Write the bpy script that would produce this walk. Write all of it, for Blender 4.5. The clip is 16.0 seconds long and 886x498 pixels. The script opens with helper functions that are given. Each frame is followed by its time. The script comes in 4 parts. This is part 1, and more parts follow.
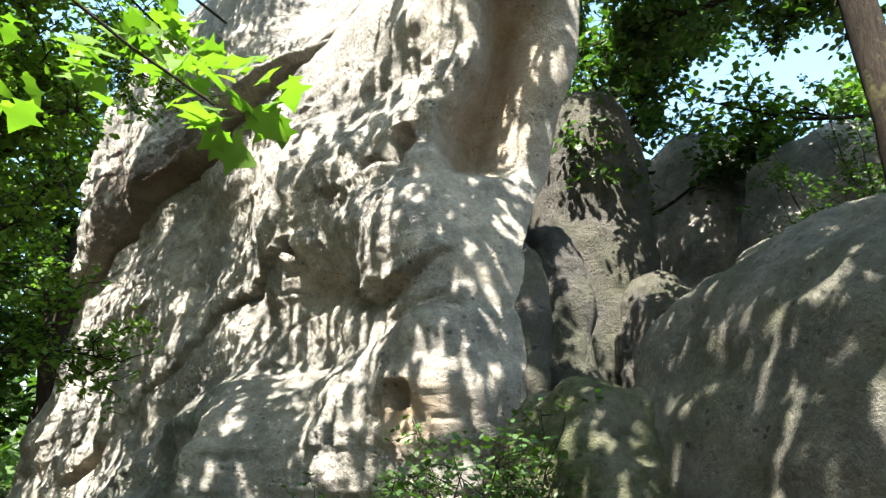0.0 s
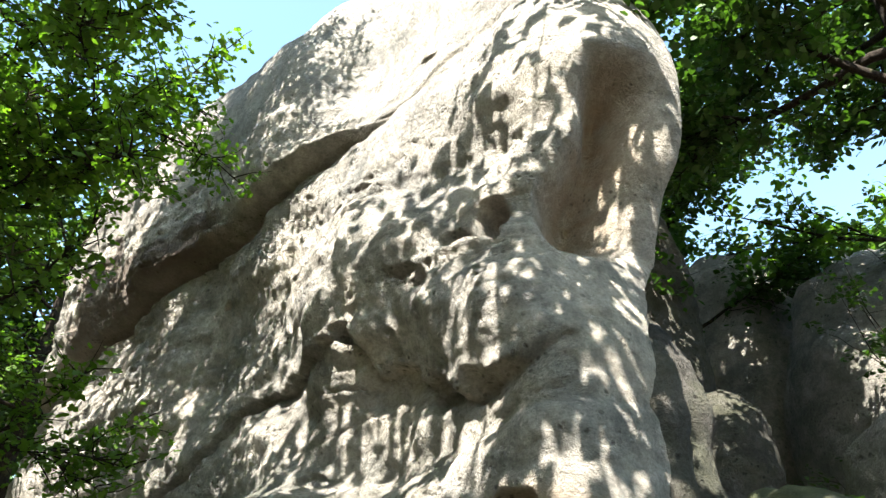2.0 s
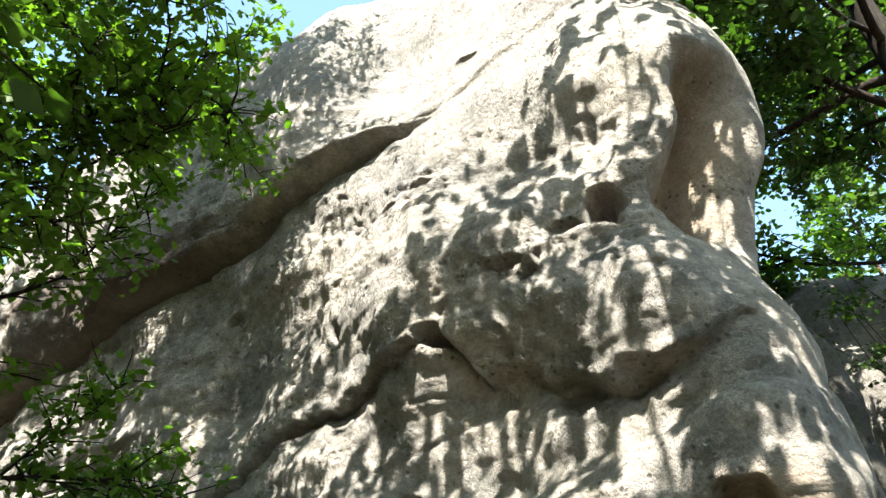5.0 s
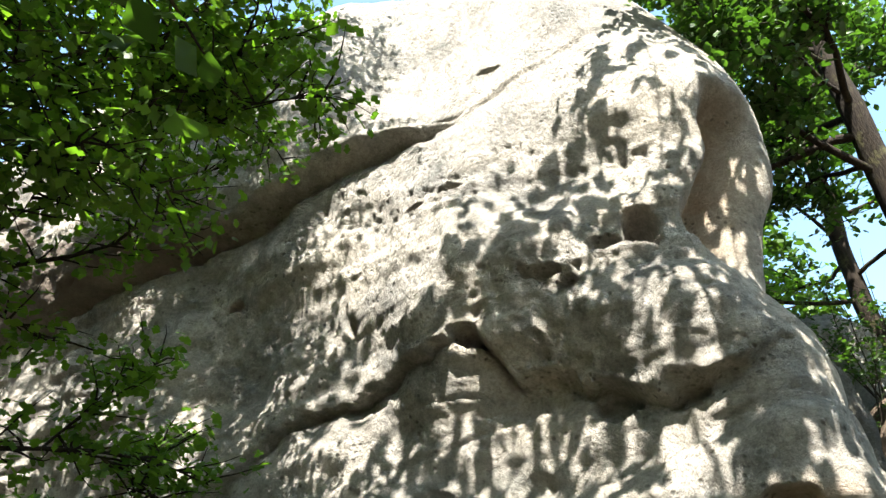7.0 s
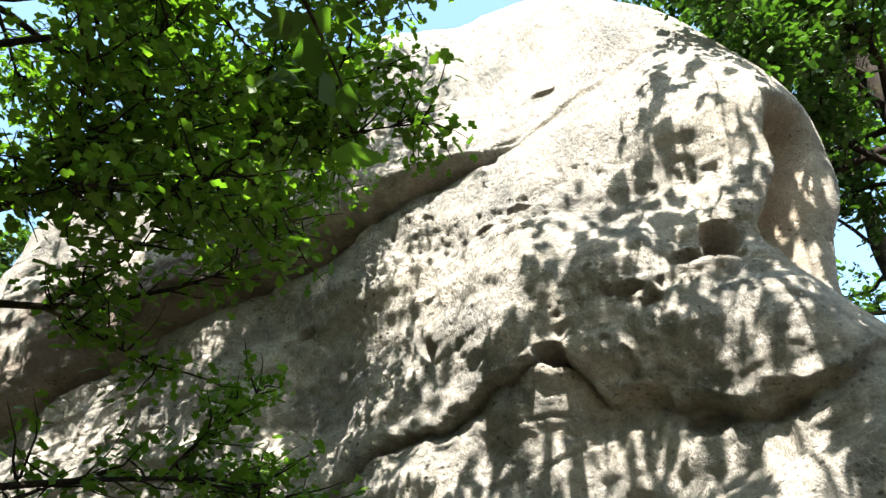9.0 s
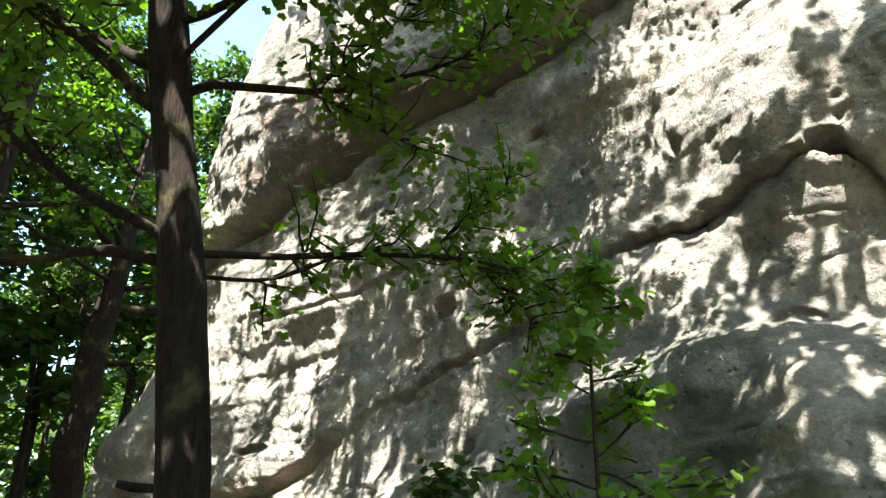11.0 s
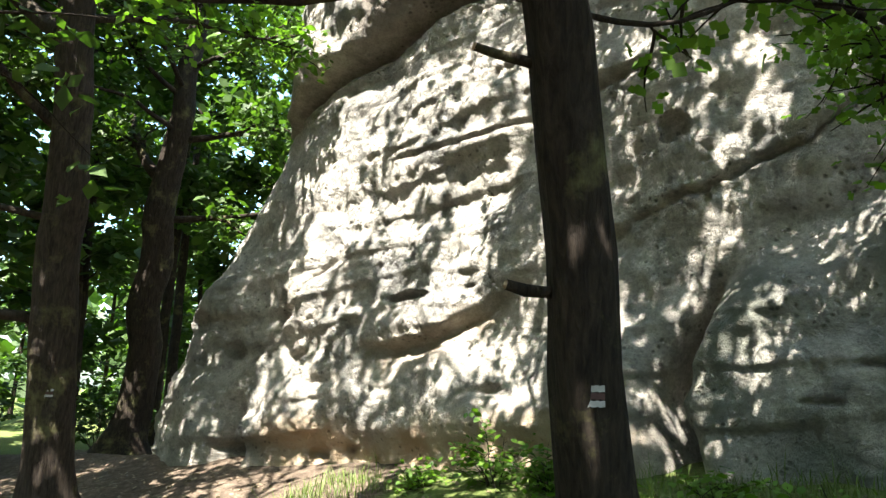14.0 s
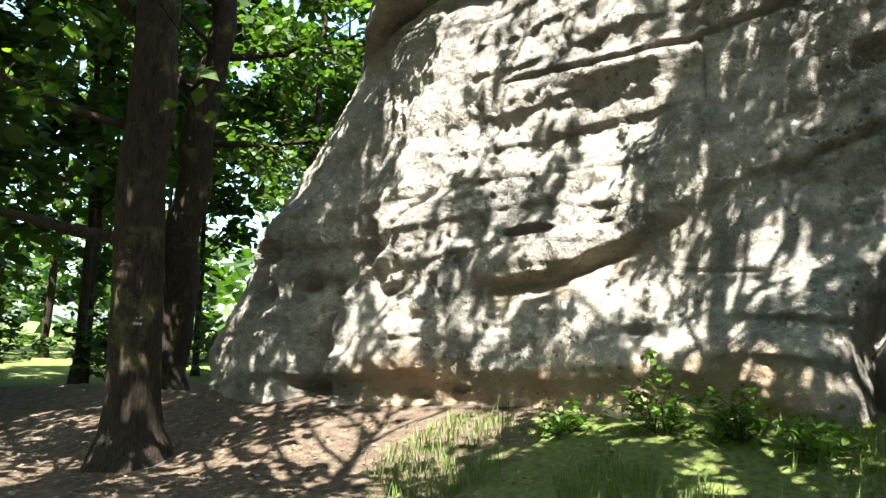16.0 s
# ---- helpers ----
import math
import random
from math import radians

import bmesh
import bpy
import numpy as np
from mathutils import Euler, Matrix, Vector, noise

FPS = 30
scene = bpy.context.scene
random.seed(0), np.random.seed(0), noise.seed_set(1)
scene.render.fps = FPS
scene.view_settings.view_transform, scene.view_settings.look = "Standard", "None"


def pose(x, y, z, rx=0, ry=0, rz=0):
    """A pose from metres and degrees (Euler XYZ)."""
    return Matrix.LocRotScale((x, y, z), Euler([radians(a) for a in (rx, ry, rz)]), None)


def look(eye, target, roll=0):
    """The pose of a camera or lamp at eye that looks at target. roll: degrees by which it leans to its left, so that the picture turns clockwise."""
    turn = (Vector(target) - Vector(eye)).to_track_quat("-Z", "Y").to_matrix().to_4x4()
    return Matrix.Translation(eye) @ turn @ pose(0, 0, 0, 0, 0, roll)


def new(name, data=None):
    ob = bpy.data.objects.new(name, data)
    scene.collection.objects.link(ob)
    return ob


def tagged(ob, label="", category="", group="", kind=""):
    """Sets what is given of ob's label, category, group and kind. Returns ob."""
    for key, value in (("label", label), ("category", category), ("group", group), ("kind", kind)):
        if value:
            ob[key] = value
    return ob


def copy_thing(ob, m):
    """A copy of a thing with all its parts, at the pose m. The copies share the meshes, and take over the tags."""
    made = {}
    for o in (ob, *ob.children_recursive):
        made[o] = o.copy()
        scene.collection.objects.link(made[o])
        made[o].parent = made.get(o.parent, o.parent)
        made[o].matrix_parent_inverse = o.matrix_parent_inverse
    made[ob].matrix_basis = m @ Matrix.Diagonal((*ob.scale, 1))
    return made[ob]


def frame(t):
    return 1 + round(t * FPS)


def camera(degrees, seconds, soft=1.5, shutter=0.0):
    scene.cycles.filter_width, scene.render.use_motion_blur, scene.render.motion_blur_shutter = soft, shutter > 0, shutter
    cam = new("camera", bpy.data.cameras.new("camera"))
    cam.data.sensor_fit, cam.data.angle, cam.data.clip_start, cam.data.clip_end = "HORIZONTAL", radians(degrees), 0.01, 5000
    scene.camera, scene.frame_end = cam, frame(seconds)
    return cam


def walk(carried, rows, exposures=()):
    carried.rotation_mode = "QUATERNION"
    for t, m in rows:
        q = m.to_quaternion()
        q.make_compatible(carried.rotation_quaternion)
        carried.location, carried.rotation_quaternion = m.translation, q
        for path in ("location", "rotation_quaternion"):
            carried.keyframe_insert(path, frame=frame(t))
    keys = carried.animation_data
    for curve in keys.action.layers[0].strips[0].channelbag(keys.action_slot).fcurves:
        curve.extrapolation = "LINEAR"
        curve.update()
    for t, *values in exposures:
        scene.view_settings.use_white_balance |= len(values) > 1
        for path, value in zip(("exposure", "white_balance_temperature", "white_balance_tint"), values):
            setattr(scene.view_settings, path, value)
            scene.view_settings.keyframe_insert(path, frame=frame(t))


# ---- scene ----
cam = camera(62.9, 16.0, 1.4)
METRES, EYE, TILT, LEAN, TURN = 13.0, 1.5, 16.0, 0.0, 0.0
ROWS = [
    (0.0, 0.0000, 0.0000, 0.0000, 0.00, 0.00, -0.00),
    (0.5, -0.0240, 0.0275, -0.0121, 0.07, 1.37, -2.85),
    (1.0, -0.0458, 0.0578, -0.0232, -4.00, 3.80, -2.64),
    (1.5, -0.0752, 0.0792, -0.0314, -6.31, 9.05, -3.86),
    (2.0, -0.1103, 0.0952, -0.0389, -3.74, 10.75, -2.28),
    (2.5, -0.1400, 0.1173, -0.0509, 0.61, 7.73, -0.17),
    (3.0, -0.1751, 0.1350, -0.0612, -1.22, 6.88, -0.81),
    (3.5, -0.2025, 0.1551, -0.0728, -6.48, 7.74, -3.17),
    (4.0, -0.2285, 0.1748, -0.0718, -10.38, 10.66, -4.83),
    (4.5, -0.2598, 0.1825, -0.0773, -12.68, 15.09, -1.56),
    (7.0, -0.3970, 0.2140, -0.0966, -23.44, 16.57, -3.29),
    (7.5, -0.4186, 0.2192, -0.0970, -26.58, 18.08, -2.54),
    (8.0, -0.4315, 0.2260, -0.0986, -26.13, 20.31, -2.27),
    (10.5, -0.4837, 0.2533, -0.1209, -11.34, 9.02, -2.32),
    (11.0, -0.4928, 0.2742, -0.1308, -8.39, 4.49, -3.63),
    (11.5, -0.5130, 0.2956, -0.1431, -10.05, 2.47, -4.36),
    (12.0, -0.5354, 0.3207, -0.1535, -9.60, 0.06, -3.16),
    (12.5, -0.5627, 0.3456, -0.1630, -7.37, -2.03, -4.42),
    (13.0, -0.5962, 0.3661, -0.1718, -5.33, -2.87, -2.79),
    (13.5, -0.6289, 0.3865, -0.1849, -7.18, -3.62, -3.11),
    (14.0, -0.6675, 0.4061, -0.1977, -9.46, -4.61, -4.12),
    (14.5, -0.7000, 0.4272, -0.2096, -9.92, -5.62, -3.73),
    (15.0, -0.7379, 0.4485, -0.2193, -8.15, -7.30, -6.50),
    (15.5, -0.7719, 0.4654, -0.2254, -9.61, -7.87, -5.68),
    (16.0, -0.8047, 0.4866, -0.2337, -11.97, -8.53, -6.63),
]
walk(cam, [(t, pose(0, 0, EYE, TILT, LEAN, TURN) @ pose(METRES * x, METRES * y, METRES * z, 90 + pitch, roll, yaw)) for t, x, y, z, yaw, pitch, roll in ROWS],
     exposures=[(0.0, 2.9), (2.0, 2.8), (8.0, 2.75), (10.5, 2.98), (11.5, 3.2), (13.0, 3.28), (16.0, 3.06)])


# ---- world, sun, exposure ----
SUN_EL, SUN_AZ = 60.0, (-0.39, -0.92)
SUN_DIR = Vector((SUN_AZ[0] * math.cos(radians(SUN_EL)), SUN_AZ[1] * math.cos(radians(SUN_EL)), math.sin(radians(SUN_EL))))
world = bpy.data.worlds.new("sky")
scene.world = world
world.use_nodes = True
wn = world.node_tree
sky = wn.nodes.new("ShaderNodeTexSky")
sky.sky_type, sky.sun_disc = "NISHITA", False
sky.dust_density, sky.ozone_density = 2.0, 0.4
sky.sun_elevation = radians(SUN_EL)
sky.sun_rotation = math.atan2(SUN_AZ[0], SUN_AZ[1])
tint = wn.nodes.new("ShaderNodeMix")
tint.data_type, tint.blend_type = "RGBA", "MULTIPLY"
tint.inputs[0].default_value, tint.inputs[7].default_value = 1.0, (0.95, 1.1, 1.06, 1)
wn.links.new(sky.outputs[0], tint.inputs[6])
wn.links.new(tint.outputs[2], wn.nodes["Background"].inputs[0])
wn.nodes["Background"].inputs[1].default_value = 0.084
sun = new("sun", bpy.data.lights.new("sun", "SUN"))
sun.data.energy, sun.data.angle, sun.data.color = 5.0, radians(0.36), (1.0, 0.95, 0.88)
sun.matrix_world = look(SUN_DIR * 60, (0, 0, 0))


# ---- small mathematics ----
def vnoise(p, seed=0):
    """Smooth value noise, -1 to 1, at an (n, 3) array."""
    i = np.floor(p).astype(np.int64)
    f = p - i
    f = f * f * f * (f * (f * 6 - 15) + 10)
    out = np.zeros(len(p))
    for dx in (0, 1):
        for dy in (0, 1):
            for dz in (0, 1):
                h = ((i[:, 0] + dx) * 374761393 + (i[:, 1] + dy) * 668265263 + (i[:, 2] + dz) * 2147483647 + seed * 974634777) & 0xFFFFFFFF
                h = ((h ^ (h >> 13)) * 1274126177) & 0xFFFFFFFF
                h = (h ^ (h >> 16)) & 0xFFFF
                w = (f[:, 0] if dx else 1 - f[:, 0]) * (f[:, 1] if dy else 1 - f[:, 1]) * (f[:, 2] if dz else 1 - f[:, 2])
                out += w * (h / 32767.5 - 1)
    return out


def fbm(p, octaves=4, seed=0, gain=0.5):
    total, amp = np.zeros(len(p)), 1.0
    for o in range(octaves):
        total += amp * vnoise(p * (2.03 ** o) + 17.3 * o, seed + o)
        amp *= gain
    return total


def sstep(a, b, x):
    t = np.clip((x - a) / (b - a), 0, 1)
    return t * t * (3 - 2 * t)


# The rock face runs along u (to the right), looks along n and stands on z.
EU, EN = np.array([0.667, -0.745, 0.0]), np.array([-0.745, -0.667, 0.0])


def face(u, n, z):
    u, n, z = np.broadcast_arrays(np.asarray(u, float), np.asarray(n, float), np.asarray(z, float))
    return u[..., None] * EU + n[..., None] * EN + z[..., None] * np.array([0, 0, 1.0])


def ground_z(x, y):
    """Height of the ground: a path that falls along the foot of the face, a bank up to it and a gully beside its prow."""
    x, y = np.asarray(x, float), np.asarray(y, float)
    u, n = x * EU[0] + y * EU[1], x * EN[0] + y * EN[1]
    z = -0.57 + 0.57 * sstep(-12, -1, u)
    z = z + 0.13 * np.clip(3.1 - n, -6, 7.7) + 0.20 * np.clip(-2.0 - n, 0, 2.7) * sstep(-30, -20, -np.abs(u + 6) * 1.0)
    z = z + (0.55 * np.clip(-4.6 - n, 0, 8.2)) * sstep(-5.6, -3.6, u)
    z = z - 0.50 * sstep(-7.0, -1.0, u) * sstep(-3, 0, n)
    z = z - 0.0872 * np.clip(y, -8, 24)
    p = np.stack([x, y, 0 * x], -1).reshape(-1, 3)
    return z + (0.05 * fbm(p * 0.8, 3, 5) + 0.02 * fbm(p * 4.0, 2, 6)).reshape(x.shape)


def gz(x, y):
    return float(ground_z(np.array([x]), np.array([y]))[0])


# The beds of the rock dip by five degrees.
DIP = Matrix.Translation((0, 0, EYE)) @ Matrix.Rotation(radians(-5.0), 4, "X") @ Matrix.Translation((0, 0, -EYE))
DIP_A = np.array(DIP)


def dipped(P):
    return P @ DIP_A[:3, :3].T + DIP_A[:3, 3]


# ---- materials ----
def material(name, build):
    m = bpy.data.materials.new(name)
    m.use_nodes = True
    nt = m.node_tree
    bsdf = nt.nodes["Principled BSDF"]
    build(nt, bsdf)
    return m


def node(nt, kind, **values):
    n = nt.nodes.new(kind)
    for k, v in values.items():
        n.inputs[k].default_value = v
    return n


def coords(nt, scale=(1, 1, 1)):
    geo = nt.nodes.new("ShaderNodeNewGeometry")
    mp = nt.nodes.new("ShaderNodeMapping")
    mp.inputs["Scale"].default_value = scale
    nt.links.new(geo.outputs["Position"], mp.inputs["Vector"])
    return mp.outputs[0]


def noise_tex(nt, vec, scale, detail=6, rough=0.6, dist=0.0):
    n = node(nt, "ShaderNodeTexNoise", Scale=scale, Detail=detail, Roughness=rough, Distortion=dist)
    nt.links.new(vec, n.inputs["Vector"])
    return n.outputs["Fac"]


def node_colour(nt, vec, scale):
    n = node(nt, "ShaderNodeTexNoise", Scale=scale, Detail=3)
    nt.links.new(vec, n.inputs["Vector"])
    return n.outputs["Color"]


def ramp(nt, fac, stops):
    r = nt.nodes.new("ShaderNodeValToRGB")
    el = r.color_ramp.elements
    while len(el) < len(stops):
        el.new(0.5)
    for e, (pos, col) in zip(el, stops):
        e.position, e.color = pos, (*col, 1)
    nt.links.new(fac, r.inputs[0])
    return r.outputs[0]


def mix(nt, fac, a, b, mode="MIX"):
    m = nt.nodes.new("ShaderNodeMix")
    m.data_type, m.blend_type = "RGBA", mode
    for sock, v in ((m.inputs[0], fac), (m.inputs[6], a), (m.inputs[7], b)):
        if isinstance(v, (int, float)):
            sock.default_value = v
        elif isinstance(v, tuple):
            sock.default_value = (*v, 1)
        else:
            nt.links.new(v, sock)
    return m.outputs[2]


def bump(nt, bsdf, height, strength, distance):
    b = node(nt, "ShaderNodeBump", Strength=strength, Distance=distance)
    nt.links.new(height, b.inputs["Height"])
    nt.links.new(b.outputs[0], bsdf.inputs["Normal"])


def attr(nt, name):
    a = nt.nodes.new("ShaderNodeAttribute")
    a.attribute_name = name
    return a.outputs["Fac"]


def sandstone(moss=0.0, tone=1.0):
    def build(nt, bsdf):
        v = coords(nt)
        flat = coords(nt, (0.9, 0.9, 1.9))
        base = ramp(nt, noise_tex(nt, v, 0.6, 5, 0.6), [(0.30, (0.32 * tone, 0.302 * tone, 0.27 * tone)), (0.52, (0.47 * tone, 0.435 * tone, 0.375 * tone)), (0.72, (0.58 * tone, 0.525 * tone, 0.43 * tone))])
        strata = ramp(nt, noise_tex(nt, flat, 2.0, 7, 0.7, 0.5), [(0.36, (0.62, 0.62, 0.61)), (0.58, (1, 1, 1))])
        base = mix(nt, 0.45, base, strata, "MULTIPLY")
        speck = ramp(nt, noise_tex(nt, v, 26, 6, 0.75), [(0.38, (0.38, 0.37, 0.36)), (0.53, (1, 1, 1))])
        base = mix(nt, 0.4, base, speck, "MULTIPLY")
        blot = ramp(nt, noise_tex(nt, v, 4.2, 6, 0.7, 0.4), [(0.40, (0.55, 0.56, 0.55)), (0.60, (1, 1, 1))])
        base = mix(nt, 0.6, base, blot, "MULTIPLY")
        patina = ramp(nt, noise_tex(nt, v, 1.5, 9, 0.75), [(0.47, (0, 0, 0)), (0.66, (1, 1, 1))])
        base = mix(nt, mix(nt, 0.75, (0, 0, 0), patina), base, (0.11 * tone, 0.115 * tone, 0.11 * tone))
        lichen = ramp(nt, noise_tex(nt, v, 5.0, 7, 0.8), [(0.60, (0, 0, 0)), (0.68, (1, 1, 1))])
        base = mix(nt, mix(nt, 0.5, (0, 0, 0), lichen), base, (0.46 * tone, 0.46 * tone, 0.40 * tone))
        fresh = mix(nt, attr(nt, "fresh"), base, ramp(nt, noise_tex(nt, flat, 2.5, 5), [(0.35, (0.50, 0.33, 0.19)), (0.65, (0.56, 0.44, 0.30))]))
        mask = ramp(nt, noise_tex(nt, v, 1.1, 7, 0.7), [(0.50 - 0.25 * moss, (0, 0, 0)), (0.68 - 0.2 * moss, (1, 1, 1))])
        fac = mix(nt, min(1.0, moss), (0, 0, 0), mask)
        fresh = mix(nt, attr(nt, "stain_shade"), fresh, mix(nt, noise_tex(nt, v, 8, 6, 0.75), (0.045, 0.036, 0.030), (0.20, 0.155, 0.12)))
        fresh = mix(nt, attr(nt, "algae"), fresh, mix(nt, noise_tex(nt, v, 6, 7, 0.75), (0.06, 0.068, 0.055), (0.27, 0.27, 0.22)))
        green = ramp(nt, noise_tex(nt, v, 9, 4), [(0.3, (0.05, 0.058, 0.028)), (0.7, (0.12, 0.125, 0.06))])
        bsdf.inputs["Roughness"].default_value = 0.92
        bsdf.inputs["Specular IOR Level"].default_value = 0.2
        vor = node(nt, "ShaderNodeTexVoronoi", Scale=11.0, Randomness=1.0)
        nt.links.new(mix(nt, 0.06, v, node_colour(nt, v, 5.0)), vor.inputs["Vector"])
        hole = ramp(nt, vor.outputs["Distance"], [(0.10, (0, 0, 0)), (0.30, (1, 1, 1))])
        band = ramp(nt, noise_tex(nt, flat, 1.4, 4, 0.6), [(0.50, (1, 1, 1)), (0.60, (0, 0, 0))])
        pits = mix(nt, 1.0, hole, band, "LIGHTEN")
        # recessed pits are darkened in the colour as well, as shade inside them
        dirt_or_pit_tone = mix(nt, 0.55, (1, 1, 1), pits)
        nt.links.new(mix(nt, 1.0, mix(nt, fac, fresh, green), dirt_or_pit_tone, "MULTIPLY"), bsdf.inputs["Base Color"])
        h = nt.nodes.new("ShaderNodeMath")
        h.operation = "MULTIPLY_ADD"
        h.inputs[1].default_value = 0.45
        nt.links.new(noise_tex(nt, v, 30, 5, 0.75), h.inputs[0])
        nt.links.new(noise_tex(nt, v, 7, 7, 0.72, 0.2), h.inputs[2])
        hh = nt.nodes.new("ShaderNodeMath")
        hh.operation = "MULTIPLY_ADD"
        hh.inputs[1].default_value = 0.35
        nt.links.new(pits, hh.inputs[0])
        nt.links.new(h.outputs[0], hh.inputs[2])
        bump(nt, bsdf, hh.outputs[0], 1.0, 0.15)
    return build


def bark(c0, c1, moss=0.3):
    def build(nt, bsdf):
        v = coords(nt, (1, 1, 0.18))
        fac = noise_tex(nt, v, 26, 6, 0.7, 0.6)
        col = ramp(nt, fac, [(0.35, c0), (0.65, c1)])
        mk = ramp(nt, noise_tex(nt, coords(nt), 2.2, 6, 0.7), [(0.55, (0, 0, 0)), (0.72, (moss, moss, moss))])
        nt.links.new(mix(nt, mk, col, (0.13, 0.13, 0.05)), bsdf.inputs["Base Color"])
        bsdf.inputs["Roughness"].default_value = 0.95
        bsdf.inputs["Specular IOR Level"].default_value = 0.15
        bump(nt, bsdf, fac, 1.0, 0.03)
    return build


def foliage(c0, c1, trans=0.45):
    def build(nt, bsdf):
        geo = nt.nodes.new("ShaderNodeNewGeometry")
        col = ramp(nt, geo.outputs["Random Per Island"], [(0.0, c0), (1.0, c1)])
        nt.links.new(col, bsdf.inputs["Base Color"])
        bsdf.inputs["Roughness"].default_value = 0.5
        bsdf.inputs["Specular IOR Level"].default_value = 0.35
        tr = nt.nodes.new("ShaderNodeBsdfTranslucent")
        nt.links.new(mix(nt, 1.0, col, (1.05, 1.3, 0.38), "MULTIPLY"), tr.inputs[0])
        ms = nt.nodes.new("ShaderNodeMixShader")
        ms.inputs[0].default_value = trans
        nt.links.new(bsdf.outputs[0], ms.inputs[1])
        nt.links.new(tr.outputs[0], ms.inputs[2])
        nt.links.new(ms.outputs[0], nt.nodes["Material Output"].inputs[0])
    return build


def earth(nt, bsdf):
    v = coords(nt)
    dirt_or_pit_tone = ramp(nt, noise_tex(nt, v, 7, 7, 0.7), [(0.3, (0.05, 0.040, 0.030)), (0.5, (0.105, 0.083, 0.063)), (0.72, (0.20, 0.165, 0.125))])
    litter = ramp(nt, noise_tex(nt, v, 40, 3, 0.6), [(0.40, (0.62, 0.55, 0.5)), (0.6, (1.1, 1.05, 1.0))])
    dirt_or_pit_tone = mix(nt, 0.7, dirt_or_pit_tone, litter, "MULTIPLY")
    green = ramp(nt, noise_tex(nt, v, 14, 5, 0.7), [(0.3, (0.05, 0.075, 0.02)), (0.7, (0.16, 0.19, 0.06))])
    n = nt.nodes.new("ShaderNodeMath")
    n.operation = "MULTIPLY_ADD"
    n.inputs[1].default_value = 0.9
    nt.links.new(noise_tex(nt, v, 1.6, 6, 0.7), n.inputs[0])
    nt.links.new(attr(nt, "grassy"), n.inputs[2])
    mask = ramp(nt, n.outputs[0], [(0.72, (0, 0, 0)), (0.95, (1, 1, 1))])
    nt.links.new(mix(nt, mask, dirt_or_pit_tone, green), bsdf.inputs["Base Color"])
    bsdf.inputs["Roughness"].default_value = 1.0
    bsdf.inputs["Specular IOR Level"].default_value = 0.1
    bump(nt, bsdf, noise_tex(nt, v, 30, 6, 0.75), 1.0, 0.04)


def plain(colour, rough=0.8):
    def build(nt, bsdf):
        fac = noise_tex(nt, coords(nt), 60, 4)
        nt.links.new(mix(nt, fac, tuple(c * 0.7 for c in colour), colour), bsdf.inputs["Base Color"])
        bsdf.inputs["Roughness"].default_value = rough
    return build


ROCK = material("sandstone", sandstone())
# weathered stone; its low tone also carries the shade of the gully
ROCK_DARK = material("weathered_shaded_sandstone", sandstone(0.35, 0.24))
ROCK_MOSS = material("mossy_sandstone", sandstone(1.0, 0.6))
ROCK_PALE = material("pale_sandstone", sandstone(0.3, 0.8))
ROCK_GREY = material("grey_sandstone", sandstone(0.55, 0.55))
BARK = material("oak_bark", bark((0.008, 0.006, 0.0045), (0.030, 0.023, 0.016), 0.6))
BARK_LIGHT = material("grey_bark", bark((0.012, 0.009, 0.007), (0.042, 0.033, 0.024), 0.6))
BARK_PINE = material("pine_bark", bark((0.05, 0.028, 0.02), (0.14, 0.08, 0.05), 0.1))
LEAF = material("oak_leaves", foliage((0.06, 0.12, 0.016), (0.12, 0.21, 0.03), 0.55))
LEAF_FAR = material("woodland_leaves", foliage((0.026, 0.056, 0.012), (0.062, 0.108, 0.022), 0.5))
# darker copy of the oak leaves, with shade put into the colour
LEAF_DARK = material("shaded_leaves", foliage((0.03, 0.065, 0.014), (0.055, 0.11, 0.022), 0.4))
GRASS = material("grass_blades", foliage((0.06, 0.10, 0.018), (0.14, 0.19, 0.045), 0.4))
LITTER = material("fallen_leaves", foliage((0.06, 0.042, 0.025), (0.22, 0.165, 0.11), 0.15))
EARTH = material("forest_floor", earth)
WHITE_PAINT = material("white_paint", plain((0.30, 0.30, 0.28)))
RED_PAINT = material("red_paint", plain((0.055, 0.022, 0.018)))
WOOD_CUT = material("broken_wood", plain((0.30, 0.22, 0.14)))


# ---- mesh helpers ----
def mesh_of(name, verts, faces, mat, smooth=True):
    """A mesh from an (n, 3) array and an (m, 4) or (m, 3) array of corners."""
    me = bpy.data.meshes.new(name)
    faces = np.asarray(faces, dtype=np.int32)
    k = faces.shape[1]
    me.vertices.add(len(verts))
    me.vertices.foreach_set("co", np.asarray(verts, dtype=np.float32).ravel())
    me.loops.add(faces.size)
    me.loops.foreach_set("vertex_index", faces.ravel())
    me.polygons.add(len(faces))
    me.polygons.foreach_set("loop_start", np.arange(0, faces.size, k, dtype=np.int32))
    if smooth:
        me.polygons.foreach_set("use_smooth", np.ones(len(faces), dtype=bool))
    me.update(calc_edges=True)
    me.validate()
    me.materials.append(mat)
    return me


def add_attr(me, name, values):
    a = me.attributes.new(name, "FLOAT", "POINT")
    a.data.foreach_set("value", np.asarray(values, dtype=np.float32))


def under(name, me, parent, label=""):
    ob = new(name, me)
    ob.parent = parent
    if label:
        ob["label"] = label
    return ob


def grid_faces(rows, cols, wrap=False):
    i = np.arange(rows - 1)[:, None]
    j = np.arange(cols if wrap else cols - 1)[None, :]
    a = i * cols + j
    b = i * cols + (j + 1) % cols
    return np.stack([a, b, b + cols, a + cols], -1).reshape(-1, 4)


